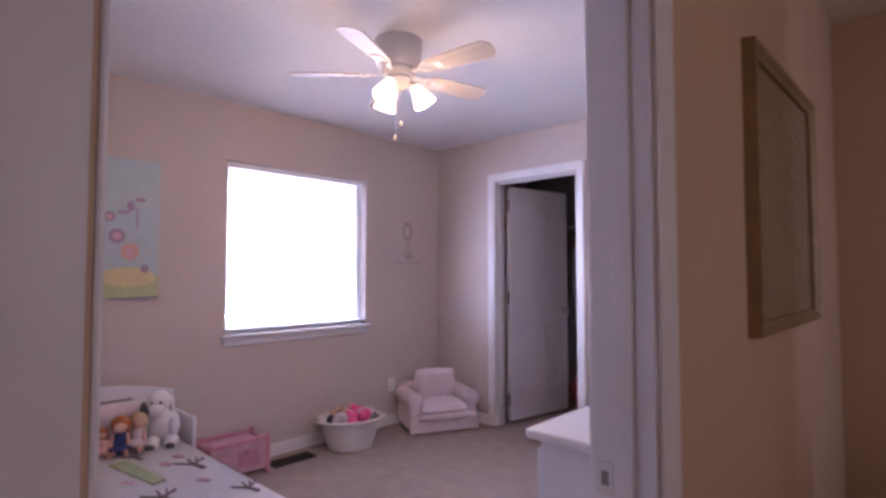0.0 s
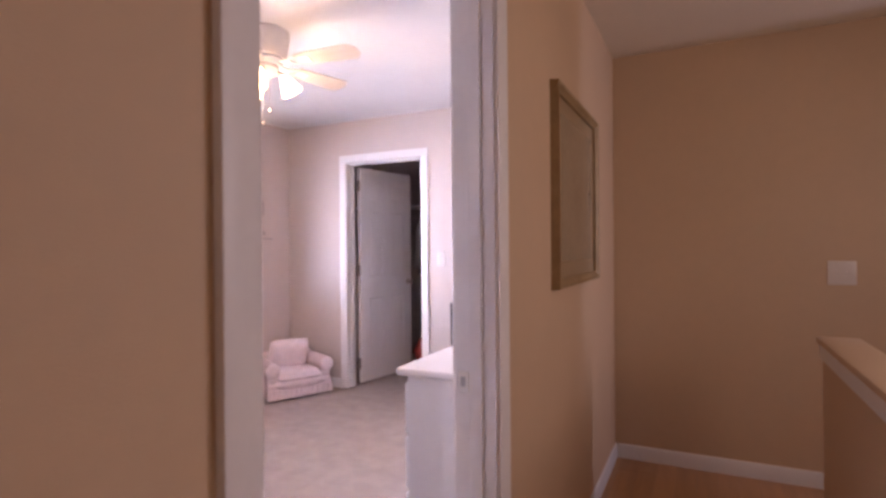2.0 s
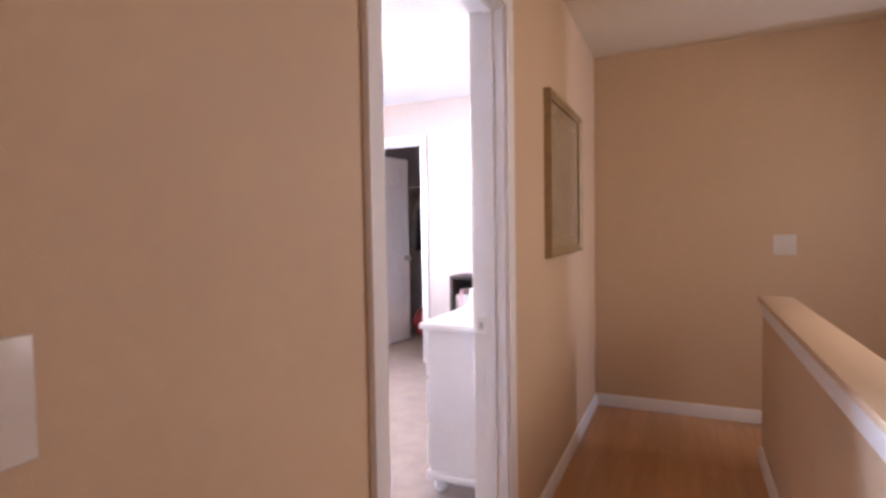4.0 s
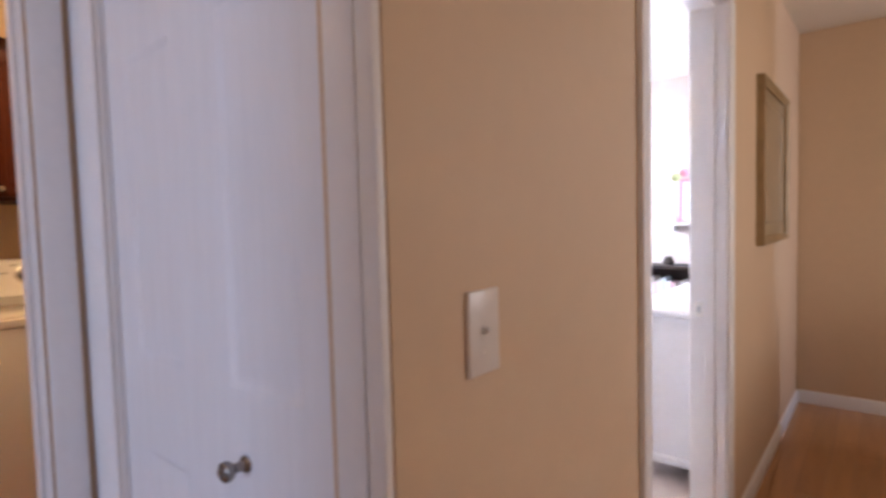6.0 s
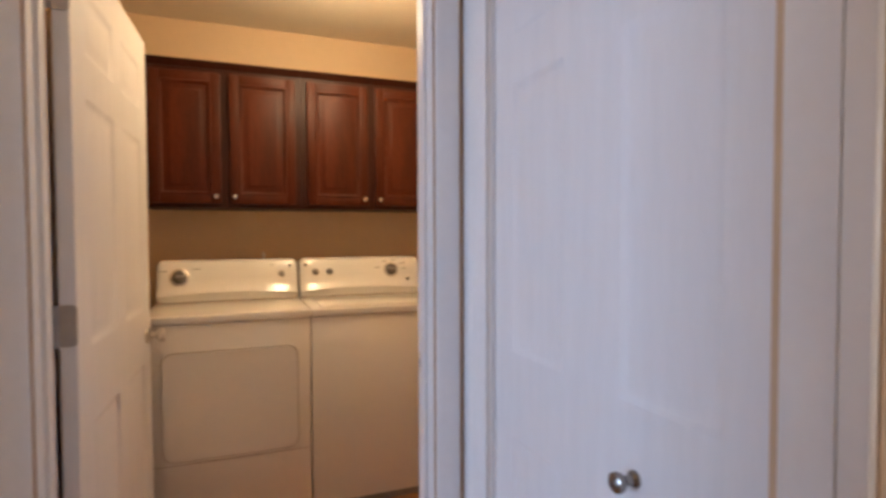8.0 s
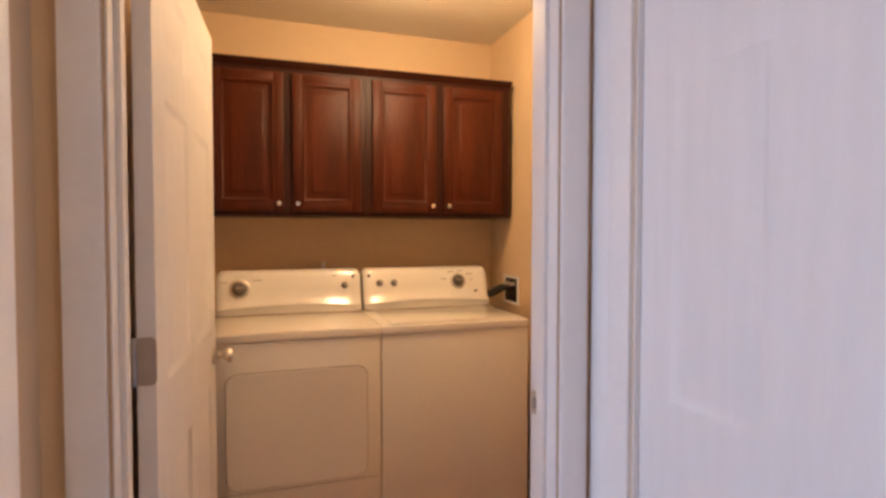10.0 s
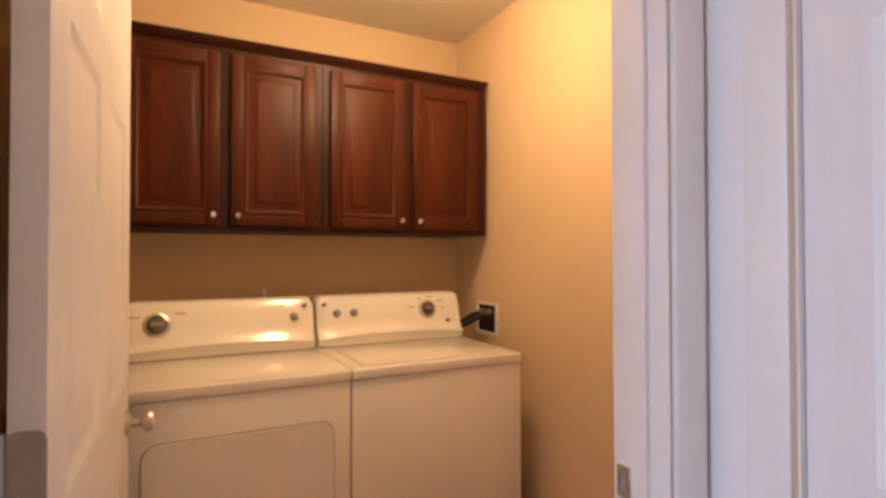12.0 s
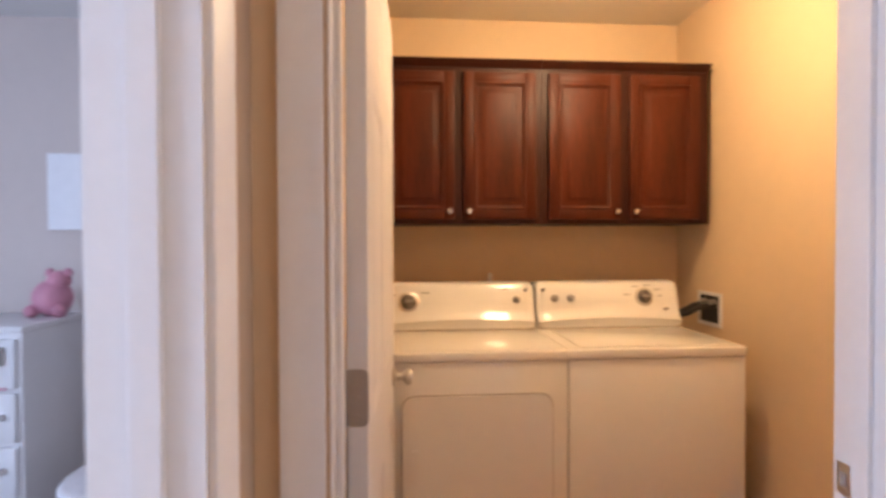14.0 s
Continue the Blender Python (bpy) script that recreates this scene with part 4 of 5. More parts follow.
for x0, y0 in ((0.62, 0.12), (0.55, 0.20), (0.95, 0.16), (0.35, -0.15), (0.75, -0.08)):
    print_bar(x0, y0, x0 + 0.05, y0 + 0.03, 0.025, M_LILAC, "bird_print")


def cushion(bm, c, sx, sy, sz, rot=(0, 0, 0), n=4.0):
    """A soft pillow: a box whose edges thin out."""
    m = pose(*c, *rot)
    k = 12
    top, bot = [], []
    for i in range(k + 1):
        r0, r1 = [], []
        for j in range(k + 1):
            u, v = i / k * 2 - 1, j / k * 2 - 1
            h = sz * max(0.0, (1 - abs(u) ** n) * (1 - abs(v) ** n)) ** 0.5
            p = Vector((u * sx * (1 - 0.06 * v * v), v * sy * (1 - 0.06 * u * u), h + 0.006 * noise.noise(Vector((u * 3, v * 3, c[0])))))
            r0.append(bm.verts.new(m @ p))
            r1.append(bm.verts.new(m @ Vector((p.x, p.y, -h))))
        top.append(r0)
        bot.append(r1)
    for i in range(k):
        for j in range(k):
            bm.faces.new((top[i][j], top[i + 1][j], top[i + 1][j + 1], top[i][j + 1]))
            bm.faces.new((bot[i][j + 1], bot[i + 1][j + 1], bot[i + 1][j], bot[i][j]))
    bmesh.ops.remove_doubles(bm, verts=bm.verts, dist=0.002)
    return bm


single("pillow", cushion(bmesh.new(), (-2.93, 3.47, 0.455), 0.155, 0.22, 0.05, (0, -70, 0)), M_PINKL, "pale pink pillow propped on the bed", "pillow")


def doll(name, x, y, z, s, hair, dress, label, yaw=0):
    """A seated vinyl doll as one plain mesh."""
    bm = bmesh.new()
    spans = []

    def blob(mi, f, *a, **k):
        n0 = len(bm.faces)
        f(bm, *a, **k)
        spans.append((n0, mi))
    blob(0, ball, (0, 0, 0.205), 0.052, 0.050, 0.055)
    blob(1, ball, (-0.014, 0, 0.222), 0.058, 0.060, 0.060)
    blob(1, ball, (-0.02, 0.045, 0.205), 0.028, 0.026, 0.055)
    blob(1, ball, (-0.02, -0.045, 0.205), 0.028, 0.026, 0.055)
    blob(2, ball, (0, 0, 0.10), 0.050, 0.055, 0.072)
    blob(2, ball, (0.02, 0, 0.045), 0.068, 0.078, 0.045)
    for sgn in (1, -1):
        blob(0, cyl, (0.0, 0.045 * sgn, 0.14), (0.055, 0.062 * sgn, 0.065), 0.016, 0.013, 10)
        blob(0, cyl, (0.03, 0.034 * sgn, 0.024), (0.135, 0.048 * sgn, 0.022), 0.022, 0.017, 10)
        blob(0, ball, (0.142, 0.048 * sgn, 0.028), 0.020, 0.018, 0.024)
    bm.faces.ensure_lookup_table()
    for (n0, mi), nxt in zip(spans, spans[1:] + [(len(bm.faces), 0)]):
        for f in bm.faces[n0:nxt[0]]:
            f.material_index = mi
    bmesh.ops.transform(bm, matrix=Matrix.LocRotScale((x, y, z), Euler((0, 0, radians(yaw))), (s, s, s)), verts=bm.verts)
    return single(name, bm, [M_SKIN, hair, dress], label, "doll", "dolls on the bed")


doll("doll", -2.70, 3.515, 0.385, 0.66, M_HAIR, M_NAVY, "auburn-haired vinyl doll in a navy dress", -20)
doll("doll", -2.72, 3.60, 0.385, 0.66, M_HAIRB, M_PINKL, "blond vinyl doll in pale pink clothes", -30)
doll("doll", -2.72, 3.435, 0.385, 0.5, M_HAIR, M_COR, "small doll in an orange outfit", -10)
bm = bmesh.new()
cut = []
for mi, c, r in ((0, (0, 0.01, 0.12), (0.105, 0.12, 0.15)), (0, (0.010, 0, 0.325), (0.075, 0.078, 0.085)), (0, (0.070, 0, 0.295), (0.045, 0.048, 0.040)), (0, (0.0, 0.078, 0.29), (0.026, 0.020, 0.065)),
                 (1, (0.03, -0.088, 0.235), (0.040, 0.028, 0.10)), (0, (0.11, 0.095, 0.045), (0.075, 0.046, 0.045)), (0, (0.12, -0.025, 0.045), (0.075, 0.048, 0.045)),
                 (1, (0.178, 0.098, 0.05), (0.014, 0.030, 0.026)), (1, (0.188, -0.022, 0.05), (0.014, 0.032, 0.026)), (0, (0.07, 0.10, 0.15), (0.04, 0.032, 0.075)), (0, (0.07, -0.10, 0.15), (0.04, 0.032, 0.075)),
                 (1, (0.080, 0.028, 0.347), (0.010, 0.011, 0.012)), (1, (0.080, -0.028, 0.347), (0.010, 0.011, 0.012))):
    n0 = len(bm.faces)
    ball(bm, c, *r, n=16)
    cut.append((n0, mi))
bm.faces.ensure_lookup_table()
for (n0, mi), nxt in zip(cut, cut[1:] + [(len(bm.faces), 0)]):
    for f in bm.faces[n0:nxt[0]]:
        f.material_index = mi
bmesh.ops.transform(bm, matrix=pose(-2.79, 3.735, 0.385, 0, 12, -30) @ Matrix.Diagonal((0.80, 0.78, 0.70, 1)), verts=bm.verts)
single("plush_dog", bm, [M_PLUSH, M_GREYPL], "white plush dog with one grey ear on the bed", "plush toy")

# ---- pink doll crib by the wall ----
crib = thing("doll_crib", pose(-3.112, 4.245, 0) @ Matrix.Diagonal((0.86, 1.0, 1.07, 1.0)), "pink painted wooden doll crib with corner posts", "toy crib")
for x in (0.0, 0.25):
    for y in (-0.185, 0.185):
        cp = cyl(bmesh.new(), (x, y, 0.0), (x, y, 0.222), 0.016, n=12)
        ball(cp, (x, y, 0.226), 0.019, 0.019, 0.012, 10)
        part("post", cp, M_PINK, crib)
for x in (0.0, 0.25):
    part("side_panel", boxm(x - 0.008, x + 0.008, -0.19, 0.19, 0.035, 0.20, 0.003, 1), M_CRIBP, crib, "faded pale pink panel")
    part("top_rail", boxm(x - 0.012, x + 0.012, -0.19, 0.19, 0.20, 0.225, 0.005, 2), M_PINK, crib)
for y in (-0.185, 0.185):
    part("end_panel", boxm(0.016, 0.234, y - 0.008, y + 0.008, 0.035, 0.205, 0.003, 1), M_PINK, crib)
part("base_board", boxm(0.009, 0.241, -0.195, 0.195, 0.04, 0.055), M_PINK, crib)
part("blanket", cushion(bmesh.new(), (0.125, 0.0, 0.178), 0.112, 0.176, 0.036), M_CRIBP, crib, "pale pink folded blanket")
part("motif", cushion(bmesh.new(), (0.260, 0.05, 0.115), 0.05, 0.07, 0.003, (0, 90, 0), 2.0), M_PINK, crib, "rose oval motif")

# ---- toy tub ----
TB = (-2.91, 5.10)
tub = thing("toy_tub", pose(TB[0], TB[1], 0, 0, 0, 70) @ Matrix.Diagonal((1.0, 1.0, 0.9, 1.0)), "white plastic tub full of pink toys", "toy tub")
part("bowl", lathe(bmesh.new(), [(0.0, 0.004), (0.145, 0.0), (0.165, 0.012), (0.222, 0.20), (0.24, 0.232), (0.262, 0.242), (0.265, 0.254), (0.246, 0.26), (0.229, 0.248), (0.208, 0.20), (0.152, 0.03), (0.0, 0.022)], 40, sx=1.0, sy=0.78), M_TUB, tub)
for s in (1, -1):
    part("handle", boxm(0.232 * s - 0.03, 0.232 * s + 0.04, -0.06, 0.06, 0.242, 0.260, 0.006, 2), M_TUB, tub)
    part("handle_slot", boxm(0.25 * s - 0.014, 0.25 * s + 0.014, -0.04, 0.04, 0.2605, 0.2615), M_GREYP, tub, "dark grip slot")
ctoy = Matrix.Translation((TB[0], TB[1], 0))
rng = random.Random(4)
for i, (m_, nm, lb) in enumerate(((M_PINKP, "pink_toy", "bright pink plastic toy in the tub"), (M_PINKP, "pink_toy", "bright pink plastic toy in the tub"), (M_PINKL, "soft_toy", "pale pink soft toy in the tub"),
                                  (M_HAIRB, "soft_toy", "yellow soft toy on the tub's rim"), (M_DKCL, "soft_toy", "dark small soft toy in the tub"), (M_PINKP, "pink_toy", "bright pink plastic toy in the tub"),
                                  (M_COR, "soft_toy", "coral soft toy in the tub"), (M_WHCL, "soft_toy", "pale soft toy in the tub"))):
    px, py = ((0.06, -0.02), (0.0, 0.09), (0.05, 0.12), (-0.08, -0.06), (-0.05, -0.10), (0.11, 0.05), (-0.06, 0.05), (0.02, -0.11))[i]
    bm = bmesh.new()
    ball(bm, (0, 0, 0), 0.075, 0.055, 0.045, 14)
    ball(bm, (0.055, 0.03, 0.02), 0.035, 0.035, 0.032, 12)
    ball(bm, (-0.06, -0.02, 0.0), 0.028, 0.04, 0.024, 12)
    for v in bm.verts:
        v.co *= 1 + 0.12 * noise.noise(v.co * 30 + Vector((i, 0, 0)))
    bmesh.ops.transform(bm, matrix=ctoy @ pose(px * 0.92, py * 0.92, 0.216 + 0.014 * (i % 3) + (0.03 if i == 3 else 0), rng.uniform(-25, 25), rng.uniform(-25, 25), rng.uniform(0, 360)), verts=bm.verts)
    single(nm, bm, m_, lb, "toy", "toys in the tub")
# toys heap on a hidden bed of soft filling
single("toy_filling", lathe(bmesh.new(), [(0.0, 0.03), (0.145, 0.035), (0.178, 0.135), (0.14, 0.18), (0.0, 0.185)], 24, (TB[0], TB[1], 0), sx=0.85, sy=0.9), M_PINKL, "pale pink fabric heap filling the tub", "toy heap")

# ---- child's armchair ----
arm = thing("child_armchair", pose(-2.83, 5.94, 0, 0, 0, -26), "small pale pink slipcovered child armchair", "armchair")
part("base", boxm(-0.20, 0.20, -0.29, 0.29, 0.025, 0.15, 0.02, 3), M_PINKL, arm)
bm = bmesh.new()
for i in range(40):
    a0, a1 = i / 40, (i + 1) / 40
    y0, y1 = -0.295 + 0.59 * a0, -0.295 + 0.59 * a1
    o = 0.006 * math.sin(i * 1.9)
    box(bm, 0.198, 0.212 + o, y0 - 0.001, y1 + 0.001, 0.018, 0.10)
part("skirt", bm, M_PINKL, arm, "gathered pale pink skirt")
part("seat_cushion", cushion(bmesh.new(), (0.035, 0, 0.185), 0.205, 0.205, 0.062, n=5.0), M_PINKL, arm)
part("front_roll", cushion(bmesh.new(), (0.185, 0, 0.135), 0.05, 0.235, 0.045, n=3.0), M_PINKL, arm, "padded pale pink front roll")
for s in (1, -1):
    bm = boxm(-0.19, 0.18, 0.19 * s, 0.29 * s, 0.10, 0.26, 0.02, 3)
    cyl(bm, (-0.19, 0.245 * s, 0.262), (0.19, 0.245 * s, 0.262), 0.066, n=20)
    ball(bm, (0.185, 0.245 * s, 0.262), 0.026, 0.066, 0.066, 18)
    part("arm_rest", bm, M_PINKL, arm)
bm = boxm(-0.25, -0.13, -0.25, 0.25, 0.06, 0.36, 0.03, 3)
part("back", bm, M_PINKL, arm)
part("back_cushion", cushion(bmesh.new(), (-0.075, 0.0, 0.335), 0.15, 0.185, 0.075, (0, -76, 0), 6.0), M_PINKL, arm)

# ---- white dresser by the hall wall ----
dr = thing("dresser", pose(-0.128, 4.0, 0, 0, 0, 180), "white lacquered dresser with overhanging top", "dresser")
DW, DD, DH = 1.15, 0.405, 0.83
part("carcass", boxm(0.0, DD, -DW, -0.03, 0.10, DH - 0.03, 0.004, 2), M_WHITEF, dr)
part("top_board", boxm(0.0, DD + 0.035, -DW - 0.03, 0.0, DH - 0.03, DH, 0.008, 3), M_WHITEF, dr)
part("plinth", boxm(0.004, DD + 0.018, -DW - 0.012, -0.018, 0.075, 0.115, 0.008, 3), M_WHITEF, dr)
for x in (0.03, DD - 0.05):
    for y in (-DW + 0.02, -0.09):
        part("bun_foot", lathe(bmesh.new(), [(0.018, 0.0), (0.030, 0.012), (0.034, 0.035), (0.026, 0.060), (0.032, 0.075)], 16, (x + 0.02, y, 0)), M_WHITEF, dr)
for r in range(3):
    for c in range(2):
        y0 = -DW + 0.03 + c * (DW - 0.06) / 2
        f = part("drawer", boxm(DD + 0.0005, DD + 0.018, y0 + 0.01, y0 + (DW - 0.06) / 2 - 0.01, 0.14 + r * 0.215, 0.335 + r * 0.215, 0.005, 2), M_WHITEF, dr)
        part("knob", lathe(bmesh.new(), [(0.007, 0), (0.007, 0.012), (0.017, 0.022), (0.013, 0.030), (0.0, 0.031)], 14, (DD + 0.018, y0 + (DW - 0.06) / 4, 0.235 + r * 0.215), "x"), M_WHITEF, f)

# ---- wall things of the bedroom ----
cv = thing("canvas_picture", pose(WX, 3.57, 1.15), "painted garden canvas with flowers and dragonfly", "picture")
part("canvas", boxm(0.001, 0.032, -0.25, 0.25, 0.0, 0.82, 0.003, 1), M_SKYB, cv)


def disc(x, y, z, ry, rz):
    return lathe(bmesh.new(), [(1.0, 0.0), (1.0, 0.0012), (0.0, 0.0012)], 18, (x, y, z), "x", ry, rz)


def motif(nm, y, z, ry, rz, m_, x=0.0322):
    part(nm, disc(x, y, z, ry, rz), m_, cv)


part("meadow", boxm(0.0322, 0.0334, -0.249, 0.249, 0.002, 0.13), M_CGRN, cv)
motif("hill", 0.08, 0.12, 0.15, 0.06, M_YEL, 0.0336)
motif("hill", -0.15, 0.18, 0.09, 0.14, M_YEL, 0.0336)
for y, z in ((-0.14, 0.62), (-0.20, 0.55), (-0.18, 0.66)):
    motif("coral_petal", y, z, 0.045, 0.05, M_COR)
for y, z, r in ((0.02, 0.36, 0.045), (0.09, 0.27, 0.05), (-0.02, 0.47, 0.03)):
    motif("flower", y, z, r, r, M_COR if r == 0.05 else M_MAUVE)
    motif("flower_heart", y, z, r * 0.5, r * 0.5, M_LILAC, 0.0336)
for y, z, ry, rz in ((0.09, 0.54, 0.022, 0.03), (0.125, 0.47, 0.006, 0.07), (0.055, 0.50, 0.035, 0.012), (0.14, 0.58, 0.03, 0.014)):
    motif("dragonfly", y, z, ry, rz, M_MAUVE)
motif("ladybird", 0.17, 0.17, 0.022, 0.025, M_MAUVE, 0.035)
dc = thing("wall_decal", pose(WX, 5.90, 1.38), "faint grey oval decal above lettering bars", "wall decal")
gw = bmesh.new()
box(gw, 0.0005, 0.0025, -0.05, 0.05, 0.078, 0.20)
for v in gw.verts:
    if v.co.z > 0.15:
        v.co.y *= 0.3
part("gown", gw, M_STICK2, dc, "pale worn lower half")
part("oval", lathe(bmesh.new(), [(0.62, 0.0005), (1.0, 0.0005), (1.0, 0.003), (0.62, 0.003), (0.62, 0.0005)], 26, (0.0005, 0.0, 0.285), "x", 0.058, 0.085), M_STICK, dc)
part("lettering_bar", boxm(0.0005, 0.003, -0.16, 0.16, 0.0, 0.012), M_STICK, dc)
part("lettering_bar", boxm(0.0005, 0.003, -0.03, 0.07, 0.04, 0.075), M_STICK, dc)
ot = thing("wall_outlet", pose(WX, 5.72, 0.34), "white power outlet low on the bedroom wall", "power outlet", "power outlets")
part("cover_plate", boxm(0.0, 0.006, -0.035, 0.035, -0.057, 0.057, 0.003, 2), M_TRIM, ot)
for z in (0.02, -0.02):
    part("socket", boxm(0.006, 0.0075, -0.016, 0.016, z - 0.013, z + 0.013, 0.0005, 1), M_PLATE, ot)
vt = thing("floor_register", pose(-2.98, 4.66, 0), "dark bronze floor register in the carpet", "floor vent")
bm = bmesh.new()
for a in ((-0.065, 0.065, -0.16, -0.145), (-0.065, 0.065, 0.145, 0.16), (-0.065, -0.052, -0.145, 0.145), (0.052, 0.065, -0.145, 0.145)):
    box(bm, a[0], a[1], a[2], a[3], 0.001, 0.009, 0.001, 1)
part("frame", bm, M_VENT, vt)
part("duct", boxm(-0.052, 0.052, -0.145, 0.145, 0.0008, 0.003), M_BLACK, vt)
for i in range(14):
    y = -0.135 + 0.27 * i / 13
    part("louvre", boxm(-0.051, 0.051, y - 0.003, y + 0.003, 0.0032, 0.008), M_VENT, vt)
toggle_switch(pose(-1.50, EY, 1.20, 0, 0, -90), "ivory toggle switch beside the bedroom closet")

# small dark bookcase and floating shelf on the closet wall
bc = thing("bookcase", pose(-0.98, EY - 0.018, 0, 0, 0, -90), "small espresso bookcase holding pale books", "bookcase")
for y in (-0.30, 0.275):
    part("side", boxm(0.0, 0.28, y, y + 0.025, 0.0, 0.86, 0.002, 1), M_DARKB, bc)
for z in (0.04, 0.44, 0.835):
    part("shelf_board", boxm(0.0, 0.278, -0.275, 0.275, z, z + 0.024, 0.002, 1), M_DARKB, bc)
part("back_board", boxm(0.001, 0.008, -0.275, 0.275, 0.064, 0.835), M_DARKB, bc)
y = -0.262
for i in range(13):
    w = rng.uniform(0.02, 0.04)
    h = rng.uniform(0.22, 0.30)
    b_ = single("book", boxm(0.0, 0.18, 0.0, w - 0.002, 0.0, h, 0.002, 1), (M_CANVASW, M_LILAC, M_WHCL, M_SKYB)[i % 4], "pale upright book in the dark bookcase", "book", "books in the bookcase")
    b_.matrix_basis = bc.matrix_basis @ Matrix.Translation((0.06, y, 0.4645))
    y += w
    if y > 0.23:
        break
jar = single("trinket_jar", lathe(bmesh.new(), [(0.0, 0.0), (0.04, 0.0), (0.05, 0.02), (0.03, 0.05), (0.034, 0.065), (0.0, 0.07)], 16, (-0.98, EY - 0.15, 0.8595)), M_DARKB, "small dark trinket jar on the bookcase", "jar")
sf = thing("wall_shelf", pose(-0.76, EY - 0.001, 1.21), "white floating shelf on the bedroom wall", "shelf")
part("board", boxm(-0.30, 0.30, -0.15, 0.0, -0.02, 0.0, 0.004, 2), M_WHITEF, sf)
for x in (-0.2, 0.2):
    part("bracket", boxm(x - 0.012, x + 0.012, -0.10, 0.0, -0.075, -0.02, 0.003, 1), M_WHITEF, sf)
framed("photo_frame", pose(-0.78, EY - 0.012, 1.2105, -3, 0, 0), 0.30, 0.38, "pink framed white card standing on the shelf", M_PINK, M_CANVASW, M_CANVASW, 0.03, 0.06, 0.02)
fl = thing("flower_garland", pose(-0.80, EY - 0.06, 1.60), "pink and green paper flowers over the photo frame", "garland")
for i, (x, z) in enumerate(((-0.14, 0.0), (-0.07, 0.035), (0.0, 0.05), (0.07, 0.045), (0.13, 0.02))):
    part("bloom", lathe(bmesh.new(), [(0.0, 0.012), (0.02, 0.0), (0.036, -0.012), (0.038, -0.006), (0.02, 0.012), (0.0, 0.020)], 12, (x, 0.0, z), "y"), (M_CGRN, M_PINK)[i % 2], fl)
for x in (-0.17, 0.12):
    single("perfume_bottle", lathe(bmesh.new(), [(0.0, 0.0), (0.025, 0.0), (0.028, 0.03), (0.022, 0.05), (0.008, 0.058), (0.008, 0.075), (0.0, 0.076)], 14, (-0.76 + x, EY - 0.115, 1.2102)), M_LILAC, "tiny pink bottle on the white shelf", "bottle", "bottles on the shelf")

# ---- bedroom closet ----
rod = thing("closet_rod", pose(0, 0, 0), "metal hanging rod with shelf in the closet", "closet rod")
part("rod", cyl(bmesh.new(), (-3.16, 7.45, 1.66), (-0.72, 7.45, 1.66), 0.016, n=12), M_NICKEL, rod)
part("shelf_board", boxm(-3.155, -0.725, 7.30, 7.745, 1.74, 1.76, 0.002, 1), M_TRIM, rod)
for i in range(16):
    x = -2.30 + i * 0.075
    ln = rng.uniform(0.45, 0.75)
    m_ = (M_WHCL, M_DKCL, M_RED, M_DKCL, M_LILAC, M_DKCL, M_WHCL)[i % 7]
    g = thing("hanging_garment", pose(x, 7.45, 1.655, 0, 0, rng.uniform(-12, 12)), {M_WHCL: "pale", M_DKCL: "dark", M_RED: "red", M_LILAC: "pink"}[m_] + " child's garment hanging on the closet rod", "garment", "clothes in the closet")
    bm = bmesh.new()
    rows = []
    for j in range(9):
        v = j / 8
        rr = []
        for k in range(11):
            u = k / 10 * 2 - 1
            wd = 0.04 + (0.15 - 0.04) * min(1, v * 5) + 0.04 * v
            rr.append(bm.verts.new((0.014 * math.sin(u * 9 + i) * (0.3 + v), u * wd, -0.05 - ln * v + 0.03 * (1 - abs(u)) * (1 - v))))
        rows.append(rr)
    for a, b in zip(rows, rows[1:]):
        for k in range(10):
            bm.faces.new((a[k], a[k + 1], b[k + 1], b[k]))
    bmesh.ops.solidify(bm, geom=bm.faces[:], thickness=0.025)
    part("cloth", bm, m_, g)
    hk = cyl(bmesh.new(), (0, 0, -0.06), (0, 0, 0.015), 0.003, n=6)
    part("hanger_hook", hk, M_NICKEL, g)
single("storage_bag", cushion(bmesh.new(), (-1.95, 7.35, 0.20), 0.32, 0.26, 0.195, n=5.0), M_RED, "red soft storage bag on the closet floor", "bag", "bags in the closet")
single("storage_bag", cushion(bmesh.new(), (-1.95, 7.52, 1.93), 0.30, 0.18, 0.17, n=5.0), M_RED, "red soft bundle on the closet shelf", "bag", "bags in the closet")

# ---- side bedroom ----
ch = thing("chest_of_drawers", pose(-2.985, -0.60, 0) @ Matrix.Diagonal((1, 1, 0.962, 1)), "tall white chest of drawers by the wall", "chest of drawers")
part("carcass", boxm(0.0, 0.44, -0.80, 0.0, 0.06, 1.02, 0.004, 2), M_WHITEF, ch)
part("top_board", boxm(0.0, 0.462, -0.815, 0.015, 1.02, 1.045, 0.006, 2), M_WHITEF, ch)
part("plinth", boxm(0.02, 0.42, -0.78, -0.02, 0.0, 0.06), M_WHITEF, ch)
for r in range(4):
    f = part("drawer", boxm(0.4405, 0.458, -0.78, -0.02, 0.09 + r * 0.23, 0.30 + r * 0.23, 0.004, 2), M_WHITEF, ch)
    part("pull", boxm(0.4585, 0.475, -0.27, -0.06, 0.19 + r * 0.23, (0.215 if r < 3 else 0.27) + r * 0.23, 0.004, 2), M_GREYP if r == 3 else M_WHCL, f, "dark drawer pull" if r == 3 else "pale drawer pull")
part("cloth_edge", boxm(0.4585, 0.4625, -0.60, -0.05, 0.776, 0.786, 0.001, 1), M_PINK, ch, "pink cloth edge peeping from a drawer")
bm = bmesh.new()
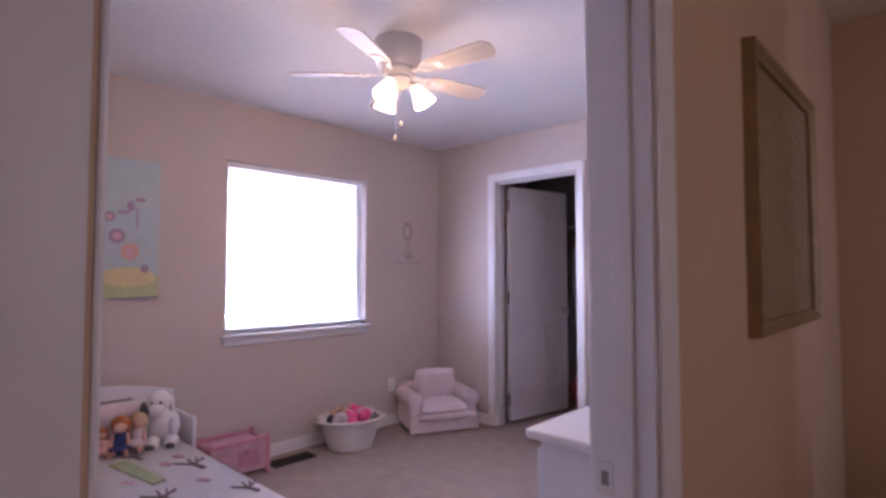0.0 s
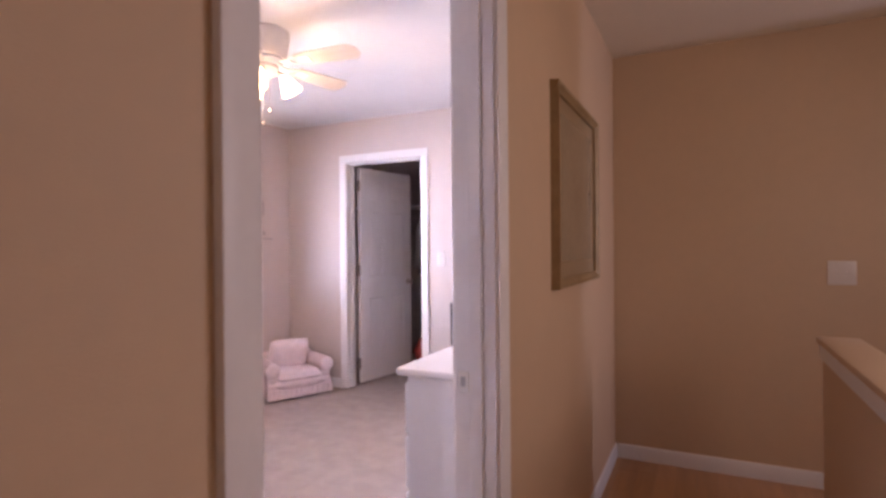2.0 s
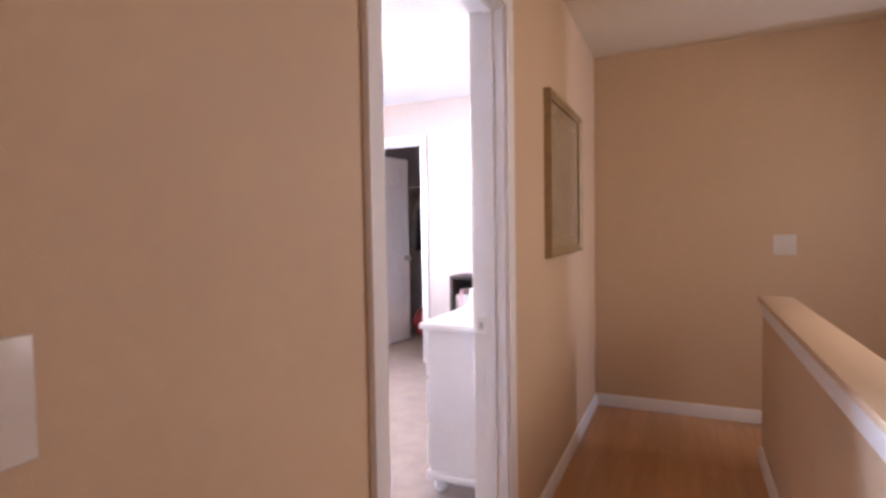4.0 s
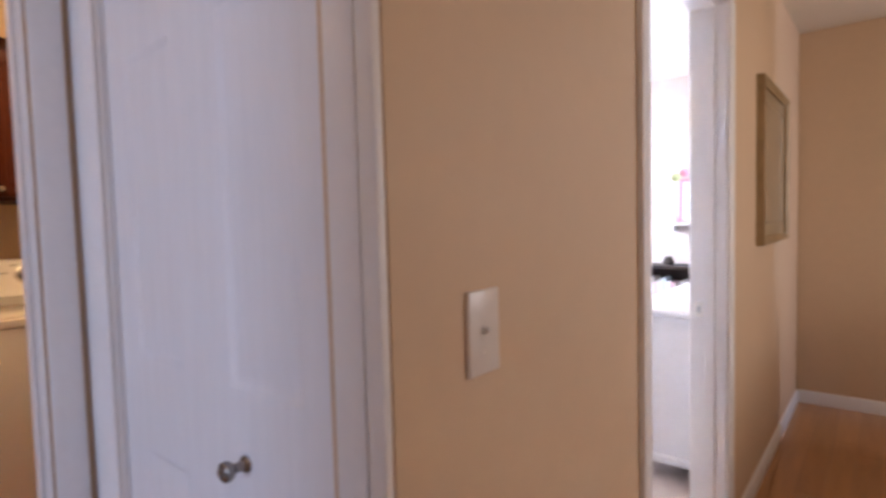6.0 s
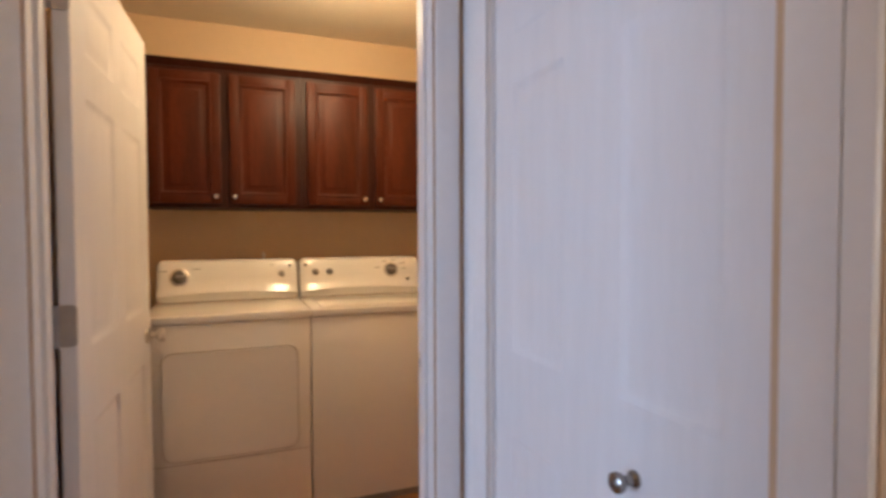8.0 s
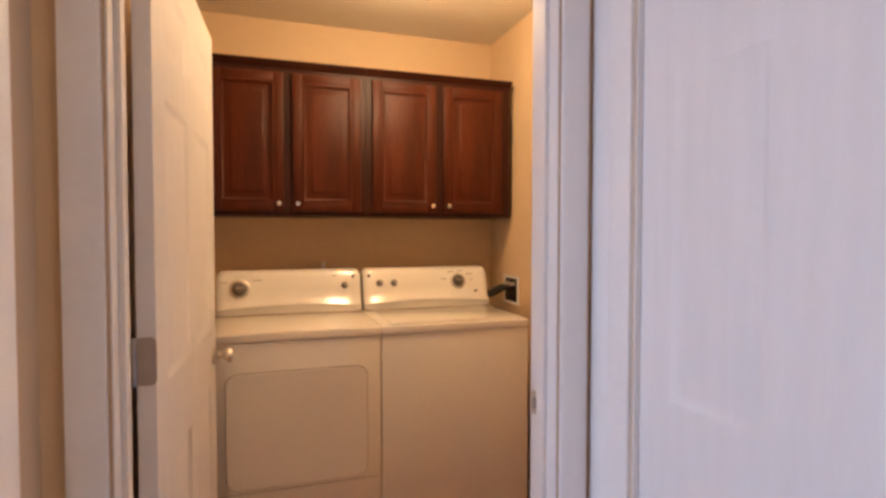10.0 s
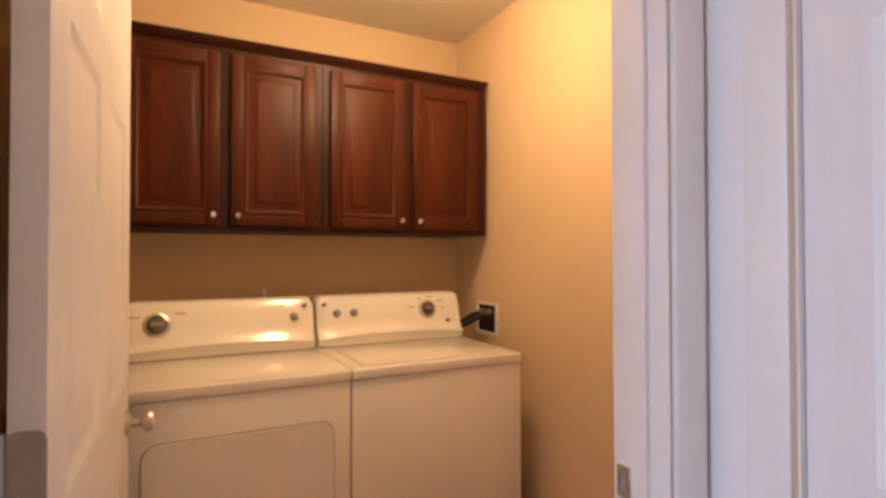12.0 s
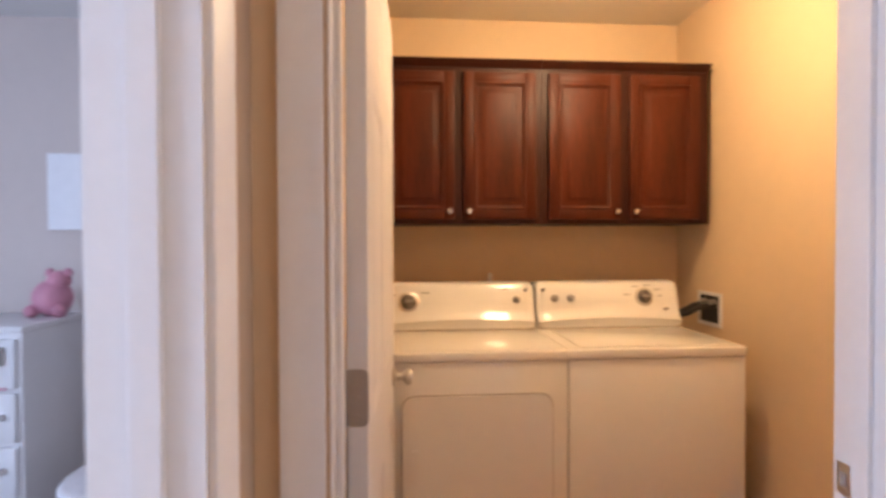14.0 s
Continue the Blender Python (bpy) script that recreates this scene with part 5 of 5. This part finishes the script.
ball(bm, (0, 0, 0.085), 0.075, 0.085, 0.085, 16)
ball(bm, (0.0, 0.03, 0.165), 0.05, 0.05, 0.045, 14)
for s in (1, -1):
    ball(bm, (0.0, 0.03 + 0.04 * s, 0.20), 0.018, 0.02, 0.022, 10)
    ball(bm, (0.05, 0.06 * s, 0.03), 0.035, 0.03, 0.03, 10)
bmesh.ops.transform(bm, matrix=pose(-2.84, -0.66, 1.005), verts=bm.verts)
single("plush_toy", bm, M_PINK, "pink plush toy sitting on the white chest", "plush toy")
cw = thing("blank_canvas", pose(-3.0, -0.535, 1.405), "white unframed canvas on the side bedroom wall", "picture")
part("canvas", boxm(0.001, 0.035, -0.22, 0.22, 0.0, 0.37, 0.003, 1), M_CANVASW, cw)
om = thing("ottoman", pose(-2.42, -0.16, 0), "low cream upholstered ottoman on the carpet", "ottoman")
part("seat", lathe(bmesh.new(), [(0.0, 0.02), (0.19, 0.02), (0.20, 0.05), (0.20, 0.40), (0.19, 0.44), (0.15, 0.465), (0.0, 0.475)], 32), M_WHCL, om)
part("piping", lathe(bmesh.new(), [(0.195, 0.405), (0.206, 0.410), (0.206, 0.420), (0.195, 0.425)], 32), M_SHEET, om)
for k in range(3):
    a = radians(120 * k + 20)
    part("foot", cyl(bmesh.new(), (0.14 * math.cos(a), 0.14 * math.sin(a), 0.0), (0.14 * math.cos(a), 0.14 * math.sin(a), 0.025), 0.02, n=12), M_DARKB, om)

# ---- floor planks, last ----
pw = 0.102


def planks(parent, x0, x1, y0, y1, seed):
    """Planks that run along y, with staggered butt joints and sunken gaps."""
    rg = random.Random(seed)
    shared = {}
    n = max(1, round((x1 - x0) / pw))
    w = (x1 - x0) / n
    for i in range(n):
        y = y0
        first = True
        while y < y1 - 0.01:
            ln = rg.choice((0.45, 0.6, 0.75, 0.9)) if first else rg.choice((0.9, 1.2, 1.5))
            first = False
            if y + ln > y1 - 0.3:
                ln = y1 - y
            key = (round(w, 4), round(ln, 3))
            if key not in shared:
                shared[key] = mesh_of("plank", box(bmesh.new(), 0.0002, w - 0.0002, 0.0002, ln - 0.0002, -0.010, 0.0, 0.0008, 1), M_WOOD, False)
            p = new("plank", shared[key])
            p.parent = parent
            p.location = (x0 + i * w, y, 0)
            y += ln


planks(bpy.data.objects["floor_hall"], -0.06, 1.07, 0.665, 5.77, 1)
planks(bpy.data.objects["floor_alcove"], -3.0, -0.06, 0.665, 2.48, 2)
